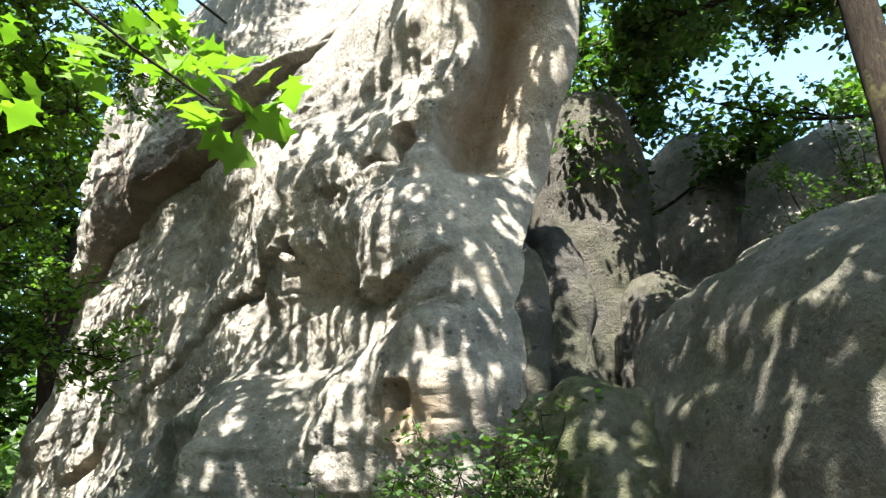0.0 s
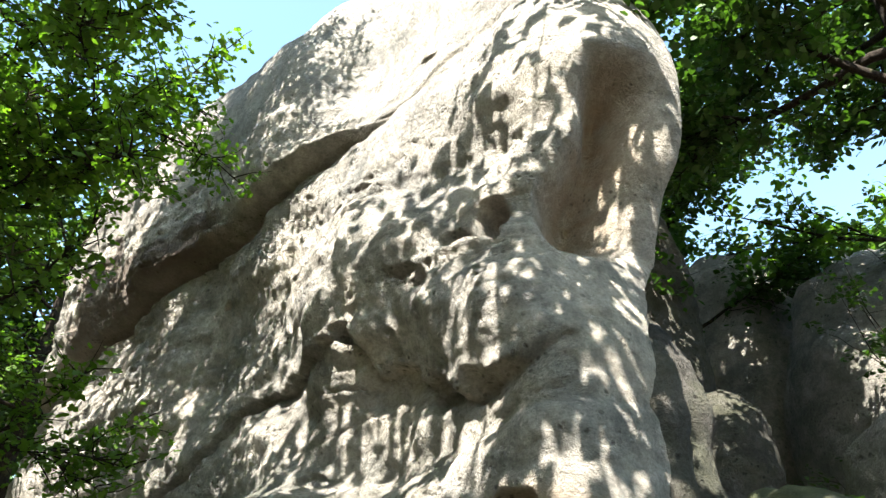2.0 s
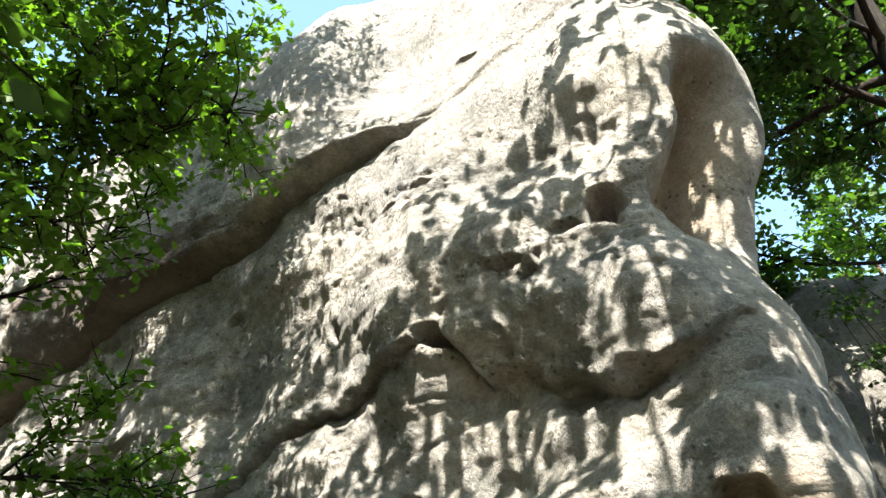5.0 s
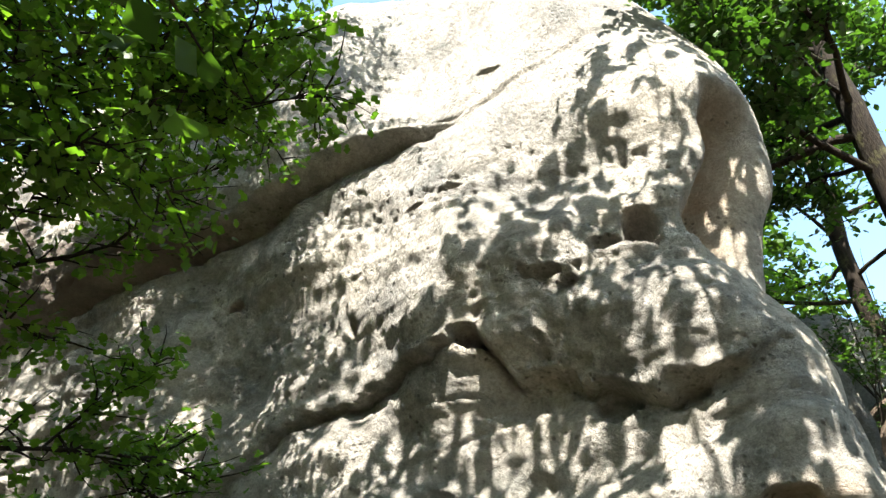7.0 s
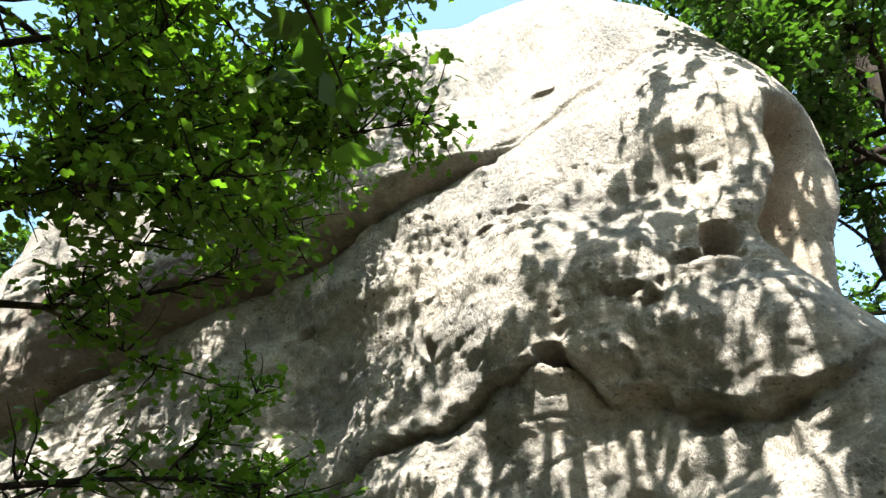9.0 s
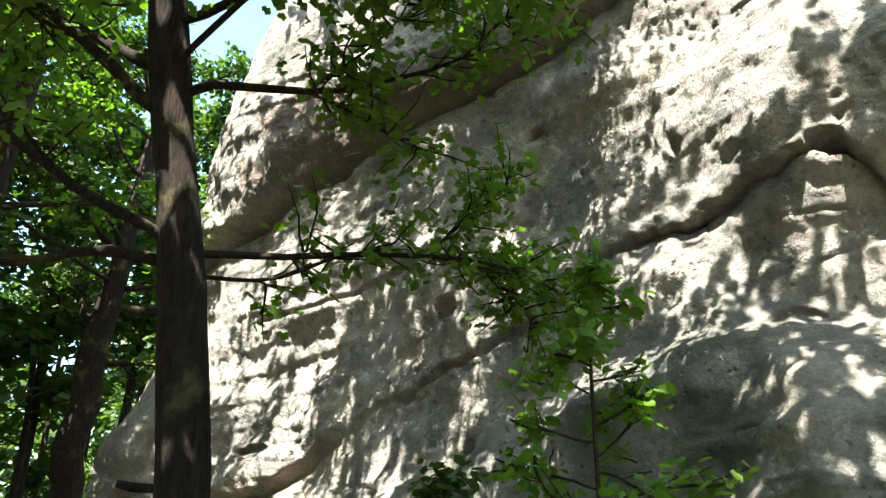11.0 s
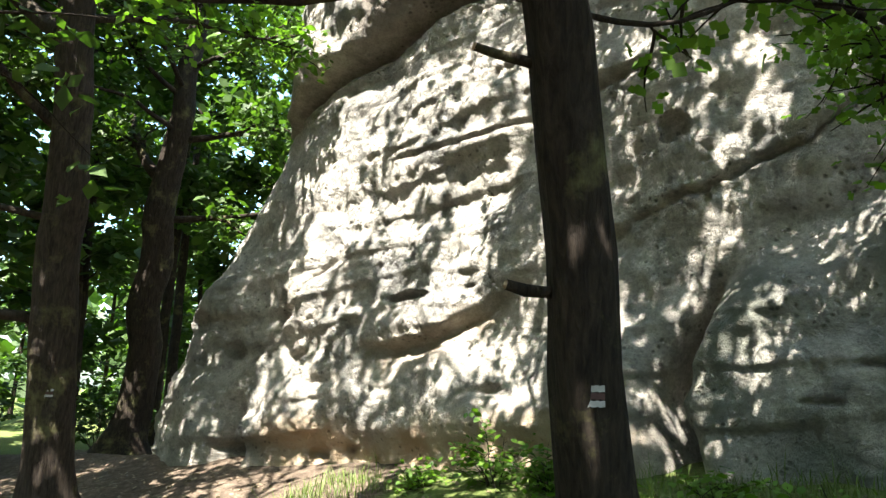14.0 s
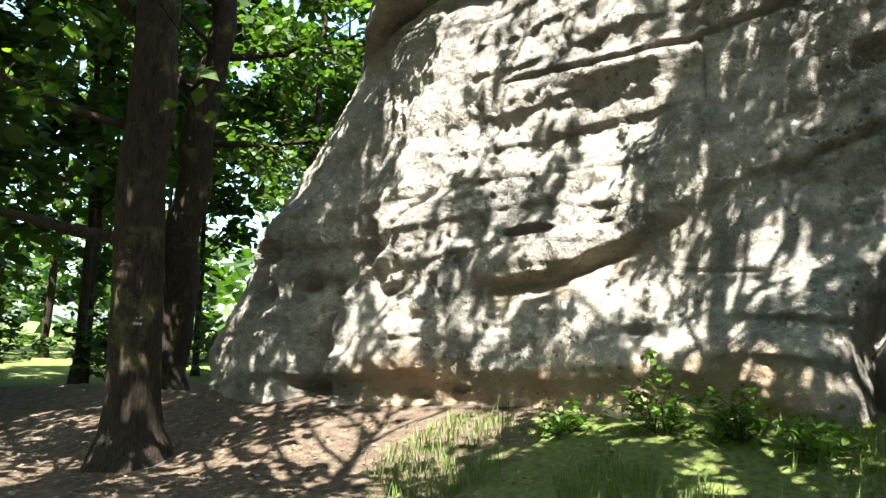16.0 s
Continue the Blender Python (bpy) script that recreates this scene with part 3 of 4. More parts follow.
PITS = [(-6.03, 5.74, 0.18, 0.28, 0.60), (-12.55, 4.38, 0.20, 0.17, 0.17), (-5.60, 2.70, 0.17, 0.13, 0.35), (-6.85, 5.25, 0.13, 0.07, 0.15), (-8.3, 8.2, 0.10, 0.08, 0.15),
        (-9.5, 5.66, 0.07, 0.13, 0.13), (-11.22, 6.5, 0.13, 0.08, 0.21), (-6.75, 3.95, 0.24, 0.16, 0.15), (-6.05, 3.88, 0.21, 0.16, 0.15), (-10.9, 1.75, 0.22, 0.05, 0.15),
        (-11.4, 1.45, 0.18, 0.04, 0.11), (-18.45, 2.42, 0.26, 0.10, 0.22), (-19.6, 2.6, 0.11, 0.14, 0.15), (-18.9, 3.3, 0.19, 0.18, 0.14), (-16.35, 3.06, 0.34, 0.06, 0.16), (-18.95, 3.02, 0.22, 0.24, 0.22), (-21.0, 3.2, 0.30, 0.20, 0.30), (-20.1, 2.65, 0.22, 0.16, 0.20), (-8.05, 7.05, 0.16, 0.07, 0.16), (-8.5, 6.95, 0.13, 0.05, 0.12), (-7.4, 9.38, 0.16, 0.07, 0.12), (-7.1, 5.44, 0.20, 0.06, 0.14), (-6.45, 5.62, 0.16, 0.10, 0.16), (-8.0, 4.98, 0.15, 0.12, 0.35), (-20.9, 2.5, 0.13, 0.11, 0.14),
        (-21.6, 3.2, 0.11, 0.24, 0.21), (-14.9, 1.75, 0.16, 0.06, 0.10), (-19.9, 1.1, 0.32, 0.08, 0.35), (-17.9, 1.05, 0.20, 0.07, 0.14), (-17.3, 1.12, 0.16, 0.06, 0.14), (-8.6, 3.4, 0.22, 0.13, 0.11), (-7.6, 3.4, 0.18, 0.13, 0.10)]
base_p = face(U, N, Z).reshape(-1, 3)
out, fresh, algae, stain_shade = relief(U.ravel(), Z.ravel(), base_p)
side = np.clip(DN.ravel(), 0.25, 1.0)
# the hollow on the prow's far side
rim = DU.ravel() + 0.10 * fbm(base_p * 1.2, 2, 90)
hollow_at = (sstep(5.15, 5.75, Z.ravel()) * sstep(7.85, 7.25, Z.ravel())) * sstep(0.56, 0.72, rim) * sstep(1.3, 0.97, DU.ravel() + 0.3 * (1 - DN.ravel()))
hollow = 0.90 * hollow_at
# brown stone in the hollow, strengthened to stand in for its missing shade
fresh = np.clip(fresh + 0.75 * hollow_at, 0, 1)
out = out * side - hollow
ways = face(DU, DN, 0 * Z).reshape(-1, 3)
cliff = mesh_of("cliff", dipped(base_p + ways * out[:, None]), grid_faces(*U.shape)[:, ::-1], ROCK)
add_attr(cliff, "fresh", fresh)
add_attr(cliff, "algae", algae)
add_attr(cliff, "stain_shade", stain_shade)
tagged(new("rock_face", cliff), "tall pale sandstone rock face with overhung ledges and pits", "rock", kind="structure")


# ---- boulders ----
def boulder(name, label, centre, size, mat, turn=0.0, tilt=0.0, seed=1, lump=0.18, detail=70, boxy=2.6, group="rocks beside the face"):
    """A weathered rock: a rounded block with bedding and lumps."""
    th = np.linspace(0, np.pi, detail)[:, None]
    ph = np.linspace(0, 2 * np.pi, detail * 2, endpoint=False)[None, :]
    d = np.stack([np.sin(th) * np.cos(ph), np.sin(th) * np.sin(ph), np.cos(th) + 0 * ph], -1).reshape(-1, 3)
    r = (np.abs(d) ** boxy).sum(1) ** (-1 / boxy)
    p = d * r[:, None] * np.array(size)
    m = float(np.mean(size))
    q = p + seed * 13.1
    h = lump * m * fbm(q * (0.9 / m), 3, seed) + 0.06 * fbm(q * np.array([0.8, 0.8, 2.6]), 4, seed + 5) + 0.035 * fbm(q * 3.5, 4, seed + 9)
    h -= 0.05 * sstep(0.5, 0.9, vnoise(q * 4.0, seed + 3))
    p = p + d * h[:, None]
    ob = new(name, mesh_of(name, p, grid_faces(detail, detail * 2, True)[:, ::-1], mat))
    ob.matrix_world = DIP @ pose(*centre, tilt, 0, turn)
    return tagged(ob, label, "rock", group)


boulder("boulder", "huge rounded grey boulder with dappled light on it", (4.36, 5.4, 1.0), (2.75, 2.2, 2.86), ROCK_GREY, 15, 0, 3, 0.10, 150, 3.0)
boulder("mossy_rock", "low mossy rock slab between the big boulders", (1.2, 6.2, 1.35), (0.75, 1.3, 1.3), ROCK_MOSS, 20, -18, 5, 0.15, 80)
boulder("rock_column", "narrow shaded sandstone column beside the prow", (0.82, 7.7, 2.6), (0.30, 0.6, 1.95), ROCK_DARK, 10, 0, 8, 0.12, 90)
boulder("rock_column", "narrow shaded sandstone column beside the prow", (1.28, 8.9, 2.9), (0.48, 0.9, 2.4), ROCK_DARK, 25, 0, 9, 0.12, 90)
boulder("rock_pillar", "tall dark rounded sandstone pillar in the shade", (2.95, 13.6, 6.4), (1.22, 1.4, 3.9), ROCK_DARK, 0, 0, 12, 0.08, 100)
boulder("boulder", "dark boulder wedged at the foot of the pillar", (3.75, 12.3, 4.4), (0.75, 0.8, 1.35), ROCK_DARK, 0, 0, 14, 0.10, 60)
boulder("rock_tower", "pale sandstone mass behind the gully", (6.4, 16.5, 6.3), (2.0, 2.2, 4.2), ROCK_PALE, 20, 0, 17, 0.12, 90)
boulder("rock_tower", "sloping sandstone mass behind the gully with dappled shade", (11.5, 17.5, 6.0), (4.2, 3.0, 5.2), ROCK_PALE, -20, 12, 19, 0.16, 110)


boulder("rock_slope", "steep grey rock slope with dappled shade above the gully", (8.4, 13.4, 4.8), (2.7, 2.3, 3.9), ROCK_PALE, 30, 10, 23, 0.16, 90)

# ---- trees ----
def auto_limbs(h0, h1, count, length, rise, radius, twigs, seed):
    rng = np.random.default_rng(seed)
    out = []
    for i in range(count):
        f = i / max(1, count - 1)
        out.append((h0 + (h1 - h0) * f, (i * 137.5 + rng.uniform(-25, 25)) % 360, length * (1 - 0.45 * f) * rng.uniform(0.8, 1.2), rise * rng.uniform(0.6, 1.4) + 0.5 * f, radius * (1 - 0.5 * f), twigs))
    return out


def at_ground(x, y, sink=0.05):
    return (x, y, gz(x, y) - sink)


# the waymarked tree beside the path
waytree = tree("oak_tree", "dark-barked oak with a white and red waymark", at_ground(-7.08, 9.46),
     [(0, 0, 0, 0.21), (-0.20, -0.14, 1.4, 0.185), (-0.50, -0.34, 3.5, 0.165), (-0.85, -0.58, 6.0, 0.14), (-1.0, -0.7, 9.0, 0.10), (-1.0, -0.7, 17, 0.05), (-0.8, -0.9, 22.5, 0.02)],
     [(3.45, -8, 3.4, -0.10, 0.034, 84), (3.30, 2, 1.6, 0.0, 0.02, 12), (4.70, -10, 3.1, 0.30, 0.04, 80), (5.3, -30, 3.0, 0.35, 0.04, 90), (5.9, 8, 4.3, 0.25, 0.04, 120), (6.6, -50, 3.0, 0.4, 0.04, 90), (7.2, 0, 4.3, 0.2, 0.04, 130), (4.9, -42, 2.6, 0.3, 0.03, 80), (5.6, -12, 3.9, 0.3, 0.035, 120), (7.8, -32, 2.8, 0.3, 0.035, 90),
      (3.35, 172, 2.6, 0.50, 0.055, 12), (3.5, 185, 2.4, 0.62, 0.05, 12), (4.5, 190, 2.6, 0.55, 0.06, 40), (4.9, 165, 2.8, 0.75, 0.06, 70), (5.6, 150, 2.8, 0.45, 0.05, 70), (7.6, 200, 2.6, 0.5, 0.045, 70), (8.2, 80, 2.4, 0.5, 0.04, 70), (8.8, -70, 2.8, 0.5, 0.04, 80), (9.5, 20, 2.8, 0.5, 0.04, 80), (10.3, 140, 2.6, 0.5, 0.03, 70), (11.2, -30, 2.6, 0.5, 0.03, 70), (11.8, 15, 4.0, 0.15, 0.03, 90), (12.4, 50, 3.6, 0.15, 0.03, 90), (13, -40, 4.4, 0.15, 0.03, 100), (13.6, -5, 4.6, 0.15, 0.03, 110), (14.2, 30, 4.2, 0.15, 0.03, 100), (14.8, -25, 4.6, 0.15, 0.03, 110), (15.4, 5, 4.2, 0.2, 0.03, 100), (15.9, -50, 3.6, 0.2, 0.03, 90), (16.4, 20, 3.6, 0.2, 0.03, 90), (15.0, 120, 3.0, 0.2, 0.03, 80), (8.0, 8, 4.0, 0.1, 0.04, 110), (8.8, 12, 4.0, 0.1, 0.04, 110), (9.6, 5, 4.0, 0.1, 0.04, 110)] + [(17.0 + 0.55 * i, -48 + 44 * math.sin(2.4 * i), 2.6 + 0.9 * math.cos(1.7 * i), 0.1, 0.03, 110) for i in range(10)],
     (0.11, "lobed", 0.55, 11, 0.08), seed=11, seg=20)


def dead_stub(parent, height, az, length, radius, where):
    a = radians(az)
    p = np.array([where[0], where[1], height])
    d = np.array([math.cos(a), math.sin(a), 0.10])
    line = np.array([p, p + d * length * 0.4, p + d * length * 0.75 + np.array([0, 0, -0.01]), p + d * length])
    V, Fs = tube(line, [radius * 1.2, radius, radius * 0.9, radius * 0.75], 9, 0.2, 3)
    stub = under("broken_branch", mesh_of("broken_branch", V, Fs, BARK), parent, "short dead branch stub")
    E = np.stack([line[-1] - d * 0.004, line[-1] + d * 0.004, line[-1] + d * 0.010])
    under("broken_end", mesh_of("broken_end", *tube(E, [radius * 0.74, radius * 0.70, radius * 0.05], 9), WOOD_CUT), stub, "pale splintered end")


dead_stub(waytree, 1.82, 188, 0.42, 0.032, (-0.26, -0.18))
dead_stub(waytree, 3.0, 190, 0.46, 0.03, (-0.43, -0.29))


def waymark(parent, centre, az, radius, size=0.105):
    """Three painted bars on the bark: white, red, white."""
    for dz, mat, lab in ((0.036, WHITE_PAINT, "worn white bar"), (0.0, RED_PAINT, "dark red bar"), (-0.036, WHITE_PAINT, "worn white bar")):
        a = np.linspace(-size / 2 / radius, size / 2 / radius, 9) + radians(az)
        V = []
        for zz_ in (-0.015, 0.0, 0.015):
            wav = 0.003 * np.sin(np.arange(9) * 2.3 + dz * 90)
            V.append(np.stack([centre[0] + radius * np.cos(a), centre[1] + radius * np.sin(a), centre[2] + dz + zz_ + wav], -1))
        under("painted_bar", mesh_of("painted_bar", np.concatenate(V), grid_faces(3, 9), mat), parent, lab)


waymark(waytree, (-0.19, -0.13, 1.33), -108, 0.205, 0.095)

# the two large trees at the left corner of the face
second = tree("beech_tree", "thick grey-brown trunk with low mossy limbs and roots", at_ground(-11.97, 16.6),
     [(0, 0, 0, 0.31), (-0.07, -0.18, 1.5, 0.30), (-0.2, -0.5, 4.5, 0.28), (-0.2, -0.8, 7.0, 0.23), (0.1, -0.9, 9.5, 0.16), (0.4, -1.0, 14, 0.05)],
     [(2.6, 186, 3.2, 0.35, 0.09, 10), (4.0, 176, 3.0, 0.30, 0.06, 12), (5.2, 190, 3.4, 0.6, 0.09, 30), (6.4, 165, 4.2, 1.6, 0.15, 40), (6.8, 20, 3.0, 0.5, 0.07, 40), (7.5, -60, 3.0, 0.5, 0.06, 44), (8.3, 230, 3.0, 0.5, 0.06, 44), (9.0, 90, 2.6, 0.5, 0.05, 40), (9.8, 320, 2.6, 0.6, 0.05, 40), (10.6, 180, 2.6, 0.6, 0.05, 40), (11.4, 30, 2.2, 0.7, 0.04, 40), (8.0, 170, 4.2, 0.35, 0.06, 70), (9.4, 200, 4.2, 0.35, 0.06, 70), (10.4, 150, 4.2, 0.3, 0.05, 70), (11.6, 185, 4.0, 0.3, 0.05, 70), (12.6, 215, 3.8, 0.3, 0.05, 70)],
     (0.14, "plain", 0.6, 14, 0.12), BARK_LIGHT, LEAF, seed=23, seg=22, flare=1.9)
waymark(second, (-0.08, -0.21, 1.75), -80, 0.335, 0.10)
tree("oak_tree", "dark forked oak trunk with crooked side limbs", at_ground(-12.58, 23.1),
     [(0, 0, 0, 0.42), (0.1, 0, 2.0, 0.36), (0.3, -0.1, 5.5, 0.34), (0.5, -0.2, 8.0, 0.27), (0.8, -0.2, 11, 0.2), (1.2, 0.0, 15, 0.06)],
     [(5.3, 5, 3.2, 0.10, 0.10, 26), (6.2, 160, 3.4, 1.5, 0.16, 36), (7.2, -5, 3.3, 0.25, 0.10, 26), (8.2, 200, 3.0, 0.6, 0.08, 40), (9.0, -30, 3.2, 0.4, 0.08, 44), (10, 150, 3.0, 0.5, 0.07, 44), (11, 30, 3.0, 0.5, 0.06, 44), (12, 250, 2.8, 0.5, 0.06, 44), (13, -40, 2.6, 0.6, 0.05, 44), (14, 100, 2.4, 0.6, 0.05, 44), (7.4, 238, 4.4, 0.25, 0.07, 60), (8.4, 255, 4.6, 0.25, 0.07, 60), (9.4, 230, 4.6, 0.2, 0.06, 60), (10.4, 248, 4.6, 0.2, 0.06, 60), (11.6, 262, 4.4, 0.2, 0.05, 60), (12.6, 236, 4.0, 0.2, 0.05, 60)],
     (0.17, "plain", 0.7, 14, 0.14), BARK, LEAF_FAR, seed=29, seg=18)

# trees that lean over the gully beside the prow
tree("oak_tree", "leaning oak with twisted limbs above the boulders", at_ground(6.3, 8.9, 0.3),
     [(0, 0, 0, 0.34), (-0.15, -0.05, 2.0, 0.27), (-0.45, -0.1, 4.2, 0.23), (-0.75, -0.2, 6.0, 0.19), (-0.9, -0.2, 8.0, 0.15), (-0.9, -0.2, 13.0, 0.04)],
     [(3.0, 20, 3.2, 0.9, 0.12, 70), (4.2, 168, 4.0, 0.40, 0.08, 110), (4.6, 60, 3.6, 0.3, 0.06, 90), (5.0, 150, 4.4, 0.35, 0.09, 110), (5.6, 200, 4.0, 0.3, 0.07, 100), (6.2, 120, 4.2, 0.3, 0.07, 110), (6.6, 10, 3.6, 0.3, 0.06, 90), (6.9, 165, 3.8, 0.4, 0.06, 110), (7.4, 60, 3.6, 0.4, 0.06, 100), (8.0, 215, 3.6, 0.5, 0.05, 100), (8.8, 140, 3.2, 0.5, 0.05, 90), (9.5, 10, 2.8, 0.6, 0.04, 80), (10.2, 110, 3.4, 0.5, 0.04, 90), (10.8, 175, 4.2, 0.2, 0.04, 110), (11.5, 130, 4.2, 0.2, 0.04, 110), (12.2, 200, 3.8, 0.2, 0.04, 110), (12.7, 90, 3.4, 0.3, 0.04, 100), (5.8, 178, 5.0, 0.05, 0.05, 130), (6.6, 188, 5.2, 0.05, 0.05, 130), (5.4, 80, 3.8, 0.5, 0.08, 90), (6.4, 40, 4.2, 0.4, 0.07, 100), (7.8, 95, 4.0, 0.4, 0.06, 100)],
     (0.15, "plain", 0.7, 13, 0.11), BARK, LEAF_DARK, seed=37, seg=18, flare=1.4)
tree("oak_tree", "oak rooted in the gully behind the rocks", at_ground(4.8, 16.2, 0.3),
     [(0, 0, 0, 0.25), (-0.2, 0, 3.0, 0.2), (-0.6, -0.2, 6.0, 0.17), (-0.7, -0.2, 15, 0.04)],
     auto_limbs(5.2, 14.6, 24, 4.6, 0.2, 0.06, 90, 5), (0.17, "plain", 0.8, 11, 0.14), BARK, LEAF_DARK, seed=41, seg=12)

tree("oak_tree", "broad oak on the slope behind the big boulder", at_ground(9.4, 12.2, 0.3),
     [(0, 0, 0, 0.25), (-0.2, 0, 3.0, 0.2), (-0.4, -0.2, 6.0, 0.17), (-0.5, -0.2, 13, 0.04)],
     auto_limbs(2.6, 12.6, 20, 4.4, 0.2, 0.06, 44, 8), (0.17, "plain", 0.8, 12, 0.14), BARK, LEAF, seed=45, seg=12)

# unseen trees added over the path, placed so that their shade dapples the face
def canopy_limbs(h0, h1, count, length, radius, twigs, seed):
    """Long limbs over the path, turned mostly towards the face to shade it."""
    rng = np.random.default_rng(seed)
    return [(h0 + (h1 - h0) * i / (count - 1), 42 + rng.uniform(-85, 85), length * rng.uniform(0.5, 1.1), rng.uniform(0.0, 0.25), radius * (1 - 0.4 * i / count), twigs) for i in range(count)]


for k, (u, n, h, s, h0, limbs, twigs) in enumerate([(-26.0, 3.4, 15, 5.5, 7.0, 16, 16), (-22.0, 4.2, 15, 6.2, 6.5, 18, 16), (-18.0, 4.2, 16, 6.4, 6.0, 18, 11), (-14.2, 4.4, 17, 6.6, 6.0, 20, 8), (-10.4, 4.2, 16, 6.6, 6.0, 20, 8),
                                                (-6.8, 3.6, 14, 6.4, 7.0, 14, 8), (-3.2, 2.8, 14, 6.4, 7.0, 16, 14), (0.4, 2.9, 13, 6.0, 8.0, 14, 18), (4.0, 2.0, 13.5, 6.0, 7.5, 14, 20), (7.0, -1.0, 13, 5.5, 7.5, 14, 20), (-16.0, 9.0, 18, 5.5, 10, 14, 18), (-9.0, 9.0, 17, 5.5, 10, 14, 18), (-9.0, 6.6, 11, 3.6, 5.5, 14, 22)]):
    x, y, _ = face(u, n, 0.0)
    tree("oak_tree", "tall oak with a broad crown, added unseen beside the path for shade", at_ground(x, y),
         [(0, 0, 0, 0.24), (0.1, 0.1, 4, 0.2), (0.3, 0.2, 8, 0.12), (0.5, 0.4, h, 0.02)], canopy_limbs(h0, h * 0.98, limbs, s, 0.06, twigs, 50 + k),
         (0.25, "far", 0.75, 10, 0.13), BARK, LEAF_FAR, seed=60 + k, seg=10, group="trees over the path", twig_tubes=False)
# a low bough that hangs over the start of the path
maple_base = at_ground(-3.05, -1.45)
bough = 2.95 - maple_base[2]
tree("maple_tree", "young maple with low boughs of large leaves", maple_base,
     [(0, 0, 0, 0.12), (0.0, 0.1, 3, 0.09), (-0.1, 0.2, 5.5, 0.02)],
     [(bough + 0.05 * i, az, length, -0.02, 0.018, 170) for i, (az, length) in enumerate([(70, 3.5), (62, 3.75), (54, 4.1), (48, 4.4), (66, 3.6), (51, 4.2), (78, 3.4)])] + [(4.6, 200, 2.0, 0.5, 0.02, 0)],
     (0.12, "maple", 0.34, 8, 0.09), BARK, LEAF, seed=83, seg=10, twig_tubes=False, bend=0.04, layer=(bough, 0.85, 3.82, 0.15, 0.62))

# woodland behind: a few trees, copied
woods = []
for k, (h, r, h0, s, mat) in enumerate([(17, 0.17, 0.30, 3.2, BARK), (19, 0.20, 0.38, 3.4, BARK), (15, 0.13, 0.22, 2.8, BARK_LIGHT), (20, 0.19, 0.50, 2.8, BARK_PINE)]):
    woods.append(tree("woodland_tree", "slender woodland tree in a dense stand", (-30 - 4 * k, 40, 0.9),
         [(0, 0, 0, r), (0.1, 0, h * 0.3, r * 0.85), (0.0, 0.2, h * 0.6, r * 0.6), (0.2, 0.1, h, 0.03)], auto_limbs(h * h0, h * 0.96, 15, s, 0.15, 0.05, 20, 90 + k),
         (0.42, "far", 0.95, 8, 0.26), mat, LEAF_FAR, seed=100 + k, seg=9, group="woodland trees", twig_tubes=False))
rng = np.random.default_rng(7)
spots = []
count = [0, 0]
while count[0] < 46 or count[1] < 12:
    x, y = rng.uniform(-40, 34), rng.uniform(10, 56)
    u, n = x * EU[0] + y * EU[1], x * EN[0] + y * EN[1]
    left = u < -26.5 and y > 12
    behind = n < -17 and u > -30 and y > 24
    near_big = min(math.hypot(x + 12.05, y - 16.6), math.hypot(x + 12.8, y - 23.6)) < 3
    if (left or behind) and not near_big and all(math.hypot(x - a, y - b) > 2.2 for a, b in spots) and count[0 if left else 1] < (46, 12)[0 if left else 1]:
        spots.append((x, y))
        count[0 if left else 1] += 1
# unseen trees on the path's open side, added to cut down the skylight
for k in range(25):
    x, y, _ = face(-38 + 2.2 * k, 12.5 + 9 * ((k * 0.618) % 1) + (4 if k % 2 else 0), 0.0)
    spots.append((float(x), float(y)))
spots += [(-16.5, 22.5), (-18.2, 25.5), (-15.4, 28.5), (-19.5, 20.5), (-21.5, 24.5), (-9.6, 30.5), (-14.0, 33), (-17.5, 19.0)]
for i, (x, y) in enumerate(spots):
    copy_thing(woods[i % 4], pose(x, y, gz(x, y) - 0.05, rng.uniform(-3, 3), rng.uniform(-3, 3), rng.uniform(0, 360)))


# ---- low plants ----
def shrub(name, label, base, height, reach, stems, per, size, shape, mat, seed, group="", twigs=5, sway=0.35):
    r = np.random.default_rng(seed)
    top = new(name)
    top.location = base
    tagged(top, label, "plant", group)
    places, wood = [], []
    for _ in range(stems):
        line = wander((r.normal(0, 0.05), r.normal(0, 0.05), -0.03), (r.normal(0, sway), r.normal(0, sway), 1.0), height * r.uniform(0.6, 1.1), 6, 0.12, 0.0, r)
        wood.append(tube(line, np.linspace(0.006 + 0.004 * height, 0.003, 7), 5))
        places.append(foliage_on(line, r, twigs, reach, per, size, shape, 0.2, 0.05, stems=wood, flatten=0.35, thick=0.005))
    under("stem", mesh_of("stem", *join(wood), BARK_LIGHT), top)
    under("foliage", mesh_of("foliage", *leaves(np.concatenate(places), size, shape, r, 0.1, 0.35), mat, False), top, "fresh green leaves")
    return top


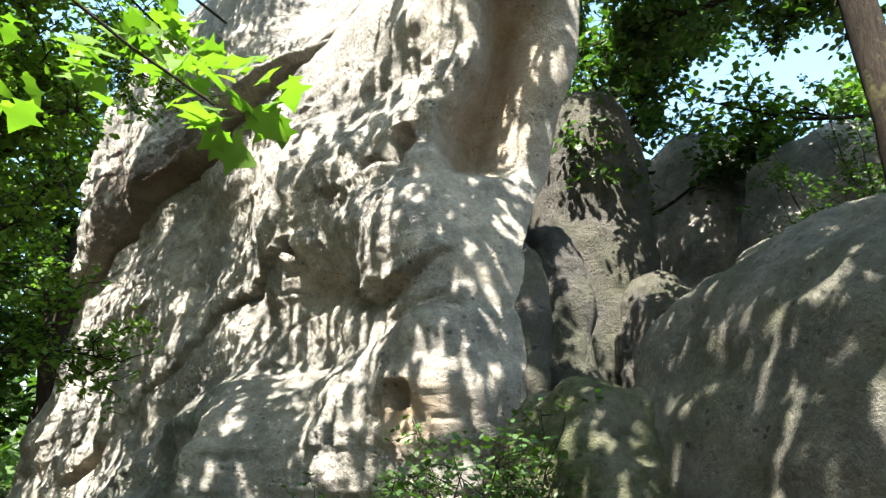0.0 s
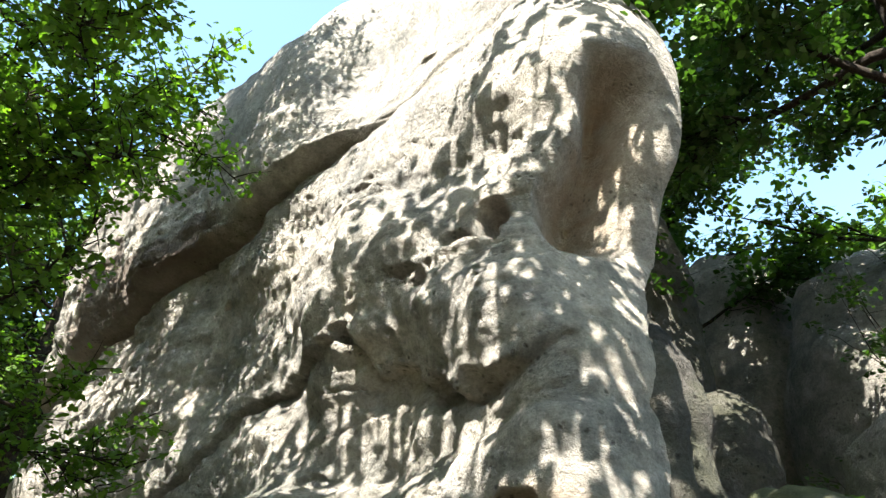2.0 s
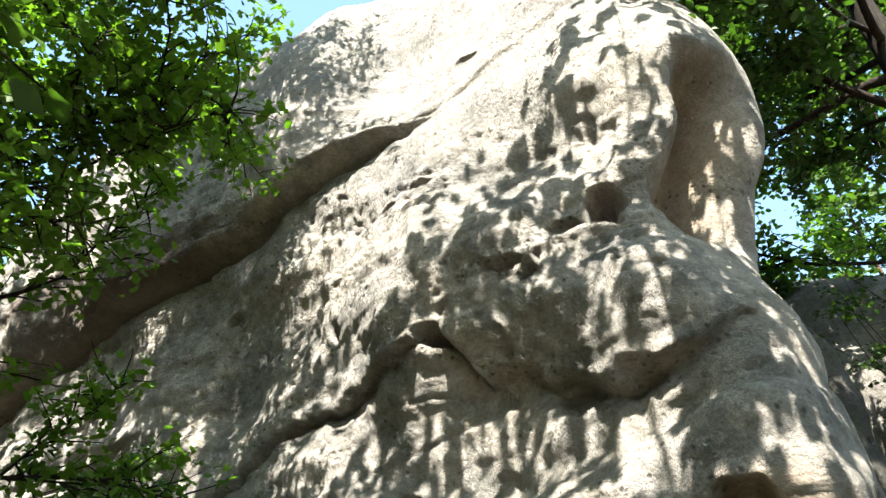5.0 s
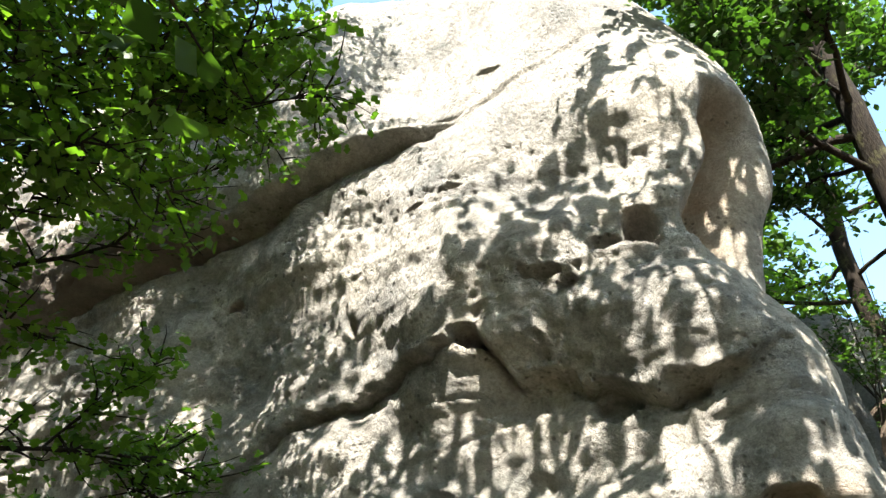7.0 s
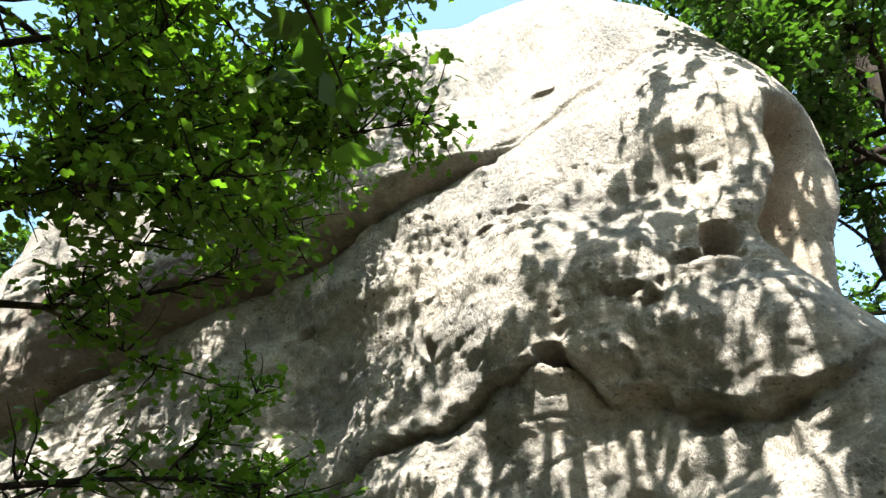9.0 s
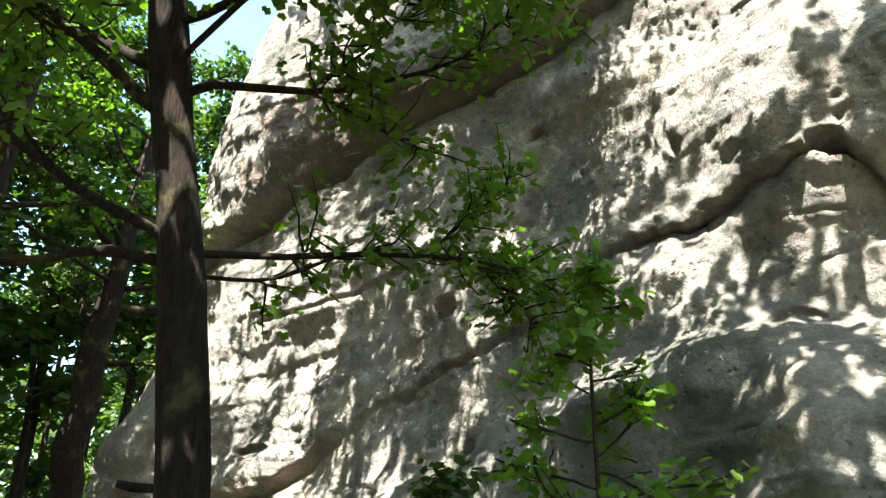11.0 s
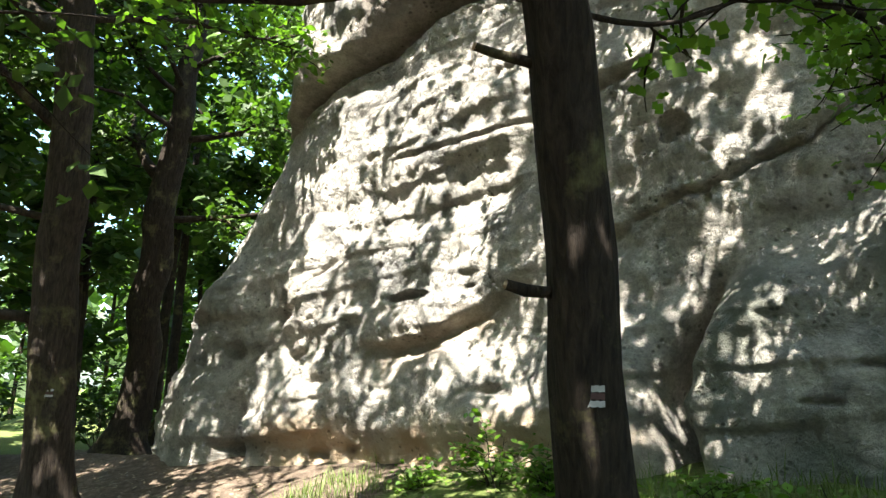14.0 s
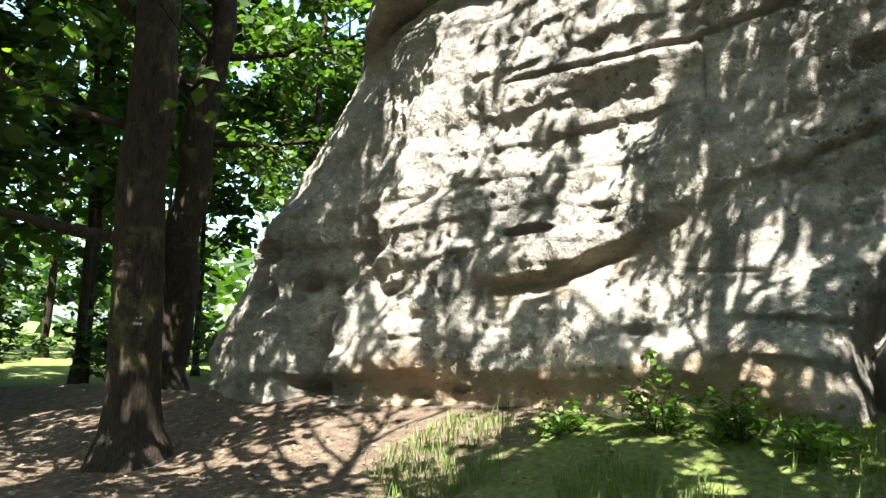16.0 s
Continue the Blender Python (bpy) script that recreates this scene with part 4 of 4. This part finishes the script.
def sapling(base, height, spread, first, count, twigs, seed, mat):
    """One thin upright stem with level side shoots, longest below its middle."""
    r = np.random.default_rng(seed)
    shoots = []
    for i in range(count):
        f = i / (count - 1)
        shoots.append((height * (first + (0.97 - first) * f), 137.5 * i + r.uniform(-20, 20), spread * (0.75 + 0.5 * f if f < 0.35 else 1.05 * (1 - f) / 0.65 + 0.1) * r.uniform(0.75, 1.15), r.uniform(0.1, 0.4), 0.005, twigs))
    tree("sapling", "slender young oak sapling with fresh green leaves beside the path", base,
         [(0, 0, 0, 0.015), (0.02, 0.0, height * 0.4, 0.012), (-0.01, -0.03, height * 0.8, 0.007), (0.0, -0.05, height, 0.003)], shoots,
         (0.056, "plain", 0.10, 6, 0.022), BARK_LIGHT, mat, seed=seed, seg=7, flare=1.2, group="saplings beside the path", twig_tubes=False)


sapling(at_ground(-5.44, 6.50), 2.45, 0.42, 0.32, 30, 8, 3, LEAF)
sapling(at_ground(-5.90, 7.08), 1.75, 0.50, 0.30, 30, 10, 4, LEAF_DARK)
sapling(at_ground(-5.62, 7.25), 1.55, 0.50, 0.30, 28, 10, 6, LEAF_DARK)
shrub("bush", "low leafy bush at the foot of the face", at_ground(-4.6, 7.9), 1.5, 0.5, 6, 9, 0.10, "plain", LEAF_DARK, 5)
for k, (u, n, h) in enumerate([(-14.45, -3.8, 0.75), (-13.6, -3.6, 0.35), (-13.0, -3.5, 0.3), (-15.4, -3.8, 0.25), (-12.0, -3.2, 0.4), (-11.0, -2.8, 0.6), (-9.8, -2.6, 0.9), (-8.6, -3.0, 1.0), (-7.4, -3.0, 1.1)]):
    x, y, _ = face(u, n, 0.0)
    shrub("bush", "small leafy seedling bush at the foot of the face", at_ground(x, y), h, 0.22 + 0.15 * h, 6, 10, 0.08, "plain", LEAF, 20 + k, "bushes along the foot")
for k, (x, y, h) in enumerate([(0.35, 5.2, 0.9), (0.75, 5.3, 0.9), (0.2, 5.6, 1.0), (0.9, 6.0, 0.9), (-0.3, 5.4, 0.8), (-0.9, 6.0, 0.7), (2.0, 8.0, 0.6), (2.6, 9.2, 0.7), (0.6, 4.6, 0.7), (0.1, 4.9, 0.8), (1.3, 6.6, 0.7)]):
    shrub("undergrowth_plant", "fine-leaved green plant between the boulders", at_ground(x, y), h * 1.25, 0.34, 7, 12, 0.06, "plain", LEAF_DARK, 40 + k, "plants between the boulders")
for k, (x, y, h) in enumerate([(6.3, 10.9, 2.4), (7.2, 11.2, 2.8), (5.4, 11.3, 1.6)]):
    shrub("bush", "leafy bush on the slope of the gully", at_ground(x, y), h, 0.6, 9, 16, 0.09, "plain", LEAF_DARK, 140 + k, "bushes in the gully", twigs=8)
under_bush = shrub("woodland_bush", "leafy woodland bush in dappled light", (-24.0, 26.0, gz(-24.0, 26.0)), 2.6, 1.0, 8, 16, 0.20, "plain", LEAF_FAR, 77, "woodland bushes")
for i in range(34):
    x, y = rng.uniform(-44, -8), rng.uniform(24, 52)
    if x * EU[0] + y * EU[1] < -28:
        copy_thing(under_bush, pose(x, y, gz(x, y), 0, 0, rng.uniform(0, 360)) @ Matrix.Scale(1.0, 4))

# distant woodland
r = np.random.default_rng(9)
ra, rd = r.uniform(0, 2 * np.pi, 18000), r.uniform(52, 95, 18000)
fw = np.stack([np.cos(ra) * rd - 8, np.sin(ra) * rd + 14, 0 * ra], -1)
fw[:, 2] = ground_z(fw[:, 0], fw[:, 1]) + r.uniform(0, 1, 18000) ** 0.8 * (12 + 4 * vnoise(fw * 0.08, 33))
tagged(new("distant_woodland", mesh_of("distant_woodland", *leaves(fw, 1.8, "far", r, 0.3, 0.9), LEAF_FAR, False)), "dense green woodland in the distance", "woodland", kind="stuff")

# grass, litter
r = np.random.default_rng(5)
gu_, gn_ = r.uniform(-17.0, -7.0, 26000), r.uniform(-4.0, 1.0, 26000)
pp = face(gu_, gn_, 0.0)
keep = (vnoise(pp * 0.9, 71) + 0.5 * vnoise(pp * 2.5, 72) + 0.7 * sstep(-17, -13, gu_) - 0.7 * sstep(-0.8, 1.0, gn_)) > 0.25
pp = pp[keep]
pp[:, 2] = ground_z(pp[:, 0], pp[:, 1])
k = len(pp)
az, hh, ww = r.uniform(0, 6.28, k), r.uniform(0.05, 0.20, k) * (1 + 0.9 * (r.uniform(0, 1, k) > 0.93)), r.uniform(0.003, 0.006, k)
lean = np.stack([np.cos(az), np.sin(az), 0 * az], -1)
wide = np.stack([-np.sin(az), np.cos(az), 0 * az], -1)
rows = []
for f, w in ((0, 1.0), (0.55, 0.8), (1.0, 0.1)):
    c = pp + lean * (hh * 0.5 * f * f)[:, None] + np.array([0, 0, 1]) * (hh * f)[:, None]
    rows += [c - wide * (ww * w)[:, None], c + wide * (ww * w)[:, None]]
V = np.stack(rows, 1).reshape(-1, 3)
Fs = (grid_faces(3, 2)[None] + (np.arange(k) * 6)[:, None, None]).reshape(-1, 4)
tagged(new("grass", mesh_of("grass", V, Fs, GRASS, False)), "tufts of green grass on the bank", "grass", kind="stuff")
lp = face(r.uniform(-24, -6, 7000), r.uniform(-4, 4, 7000), 0.0)
lp[:, 2] = ground_z(lp[:, 0], lp[:, 1]) + 0.012
tagged(new("leaf_litter", mesh_of("leaf_litter", *leaves(lp, 0.06, "far", r, 0.0, 0.2), LITTER, False)), "dry brown fallen leaves on the path", "leaf litter", kind="stuff")
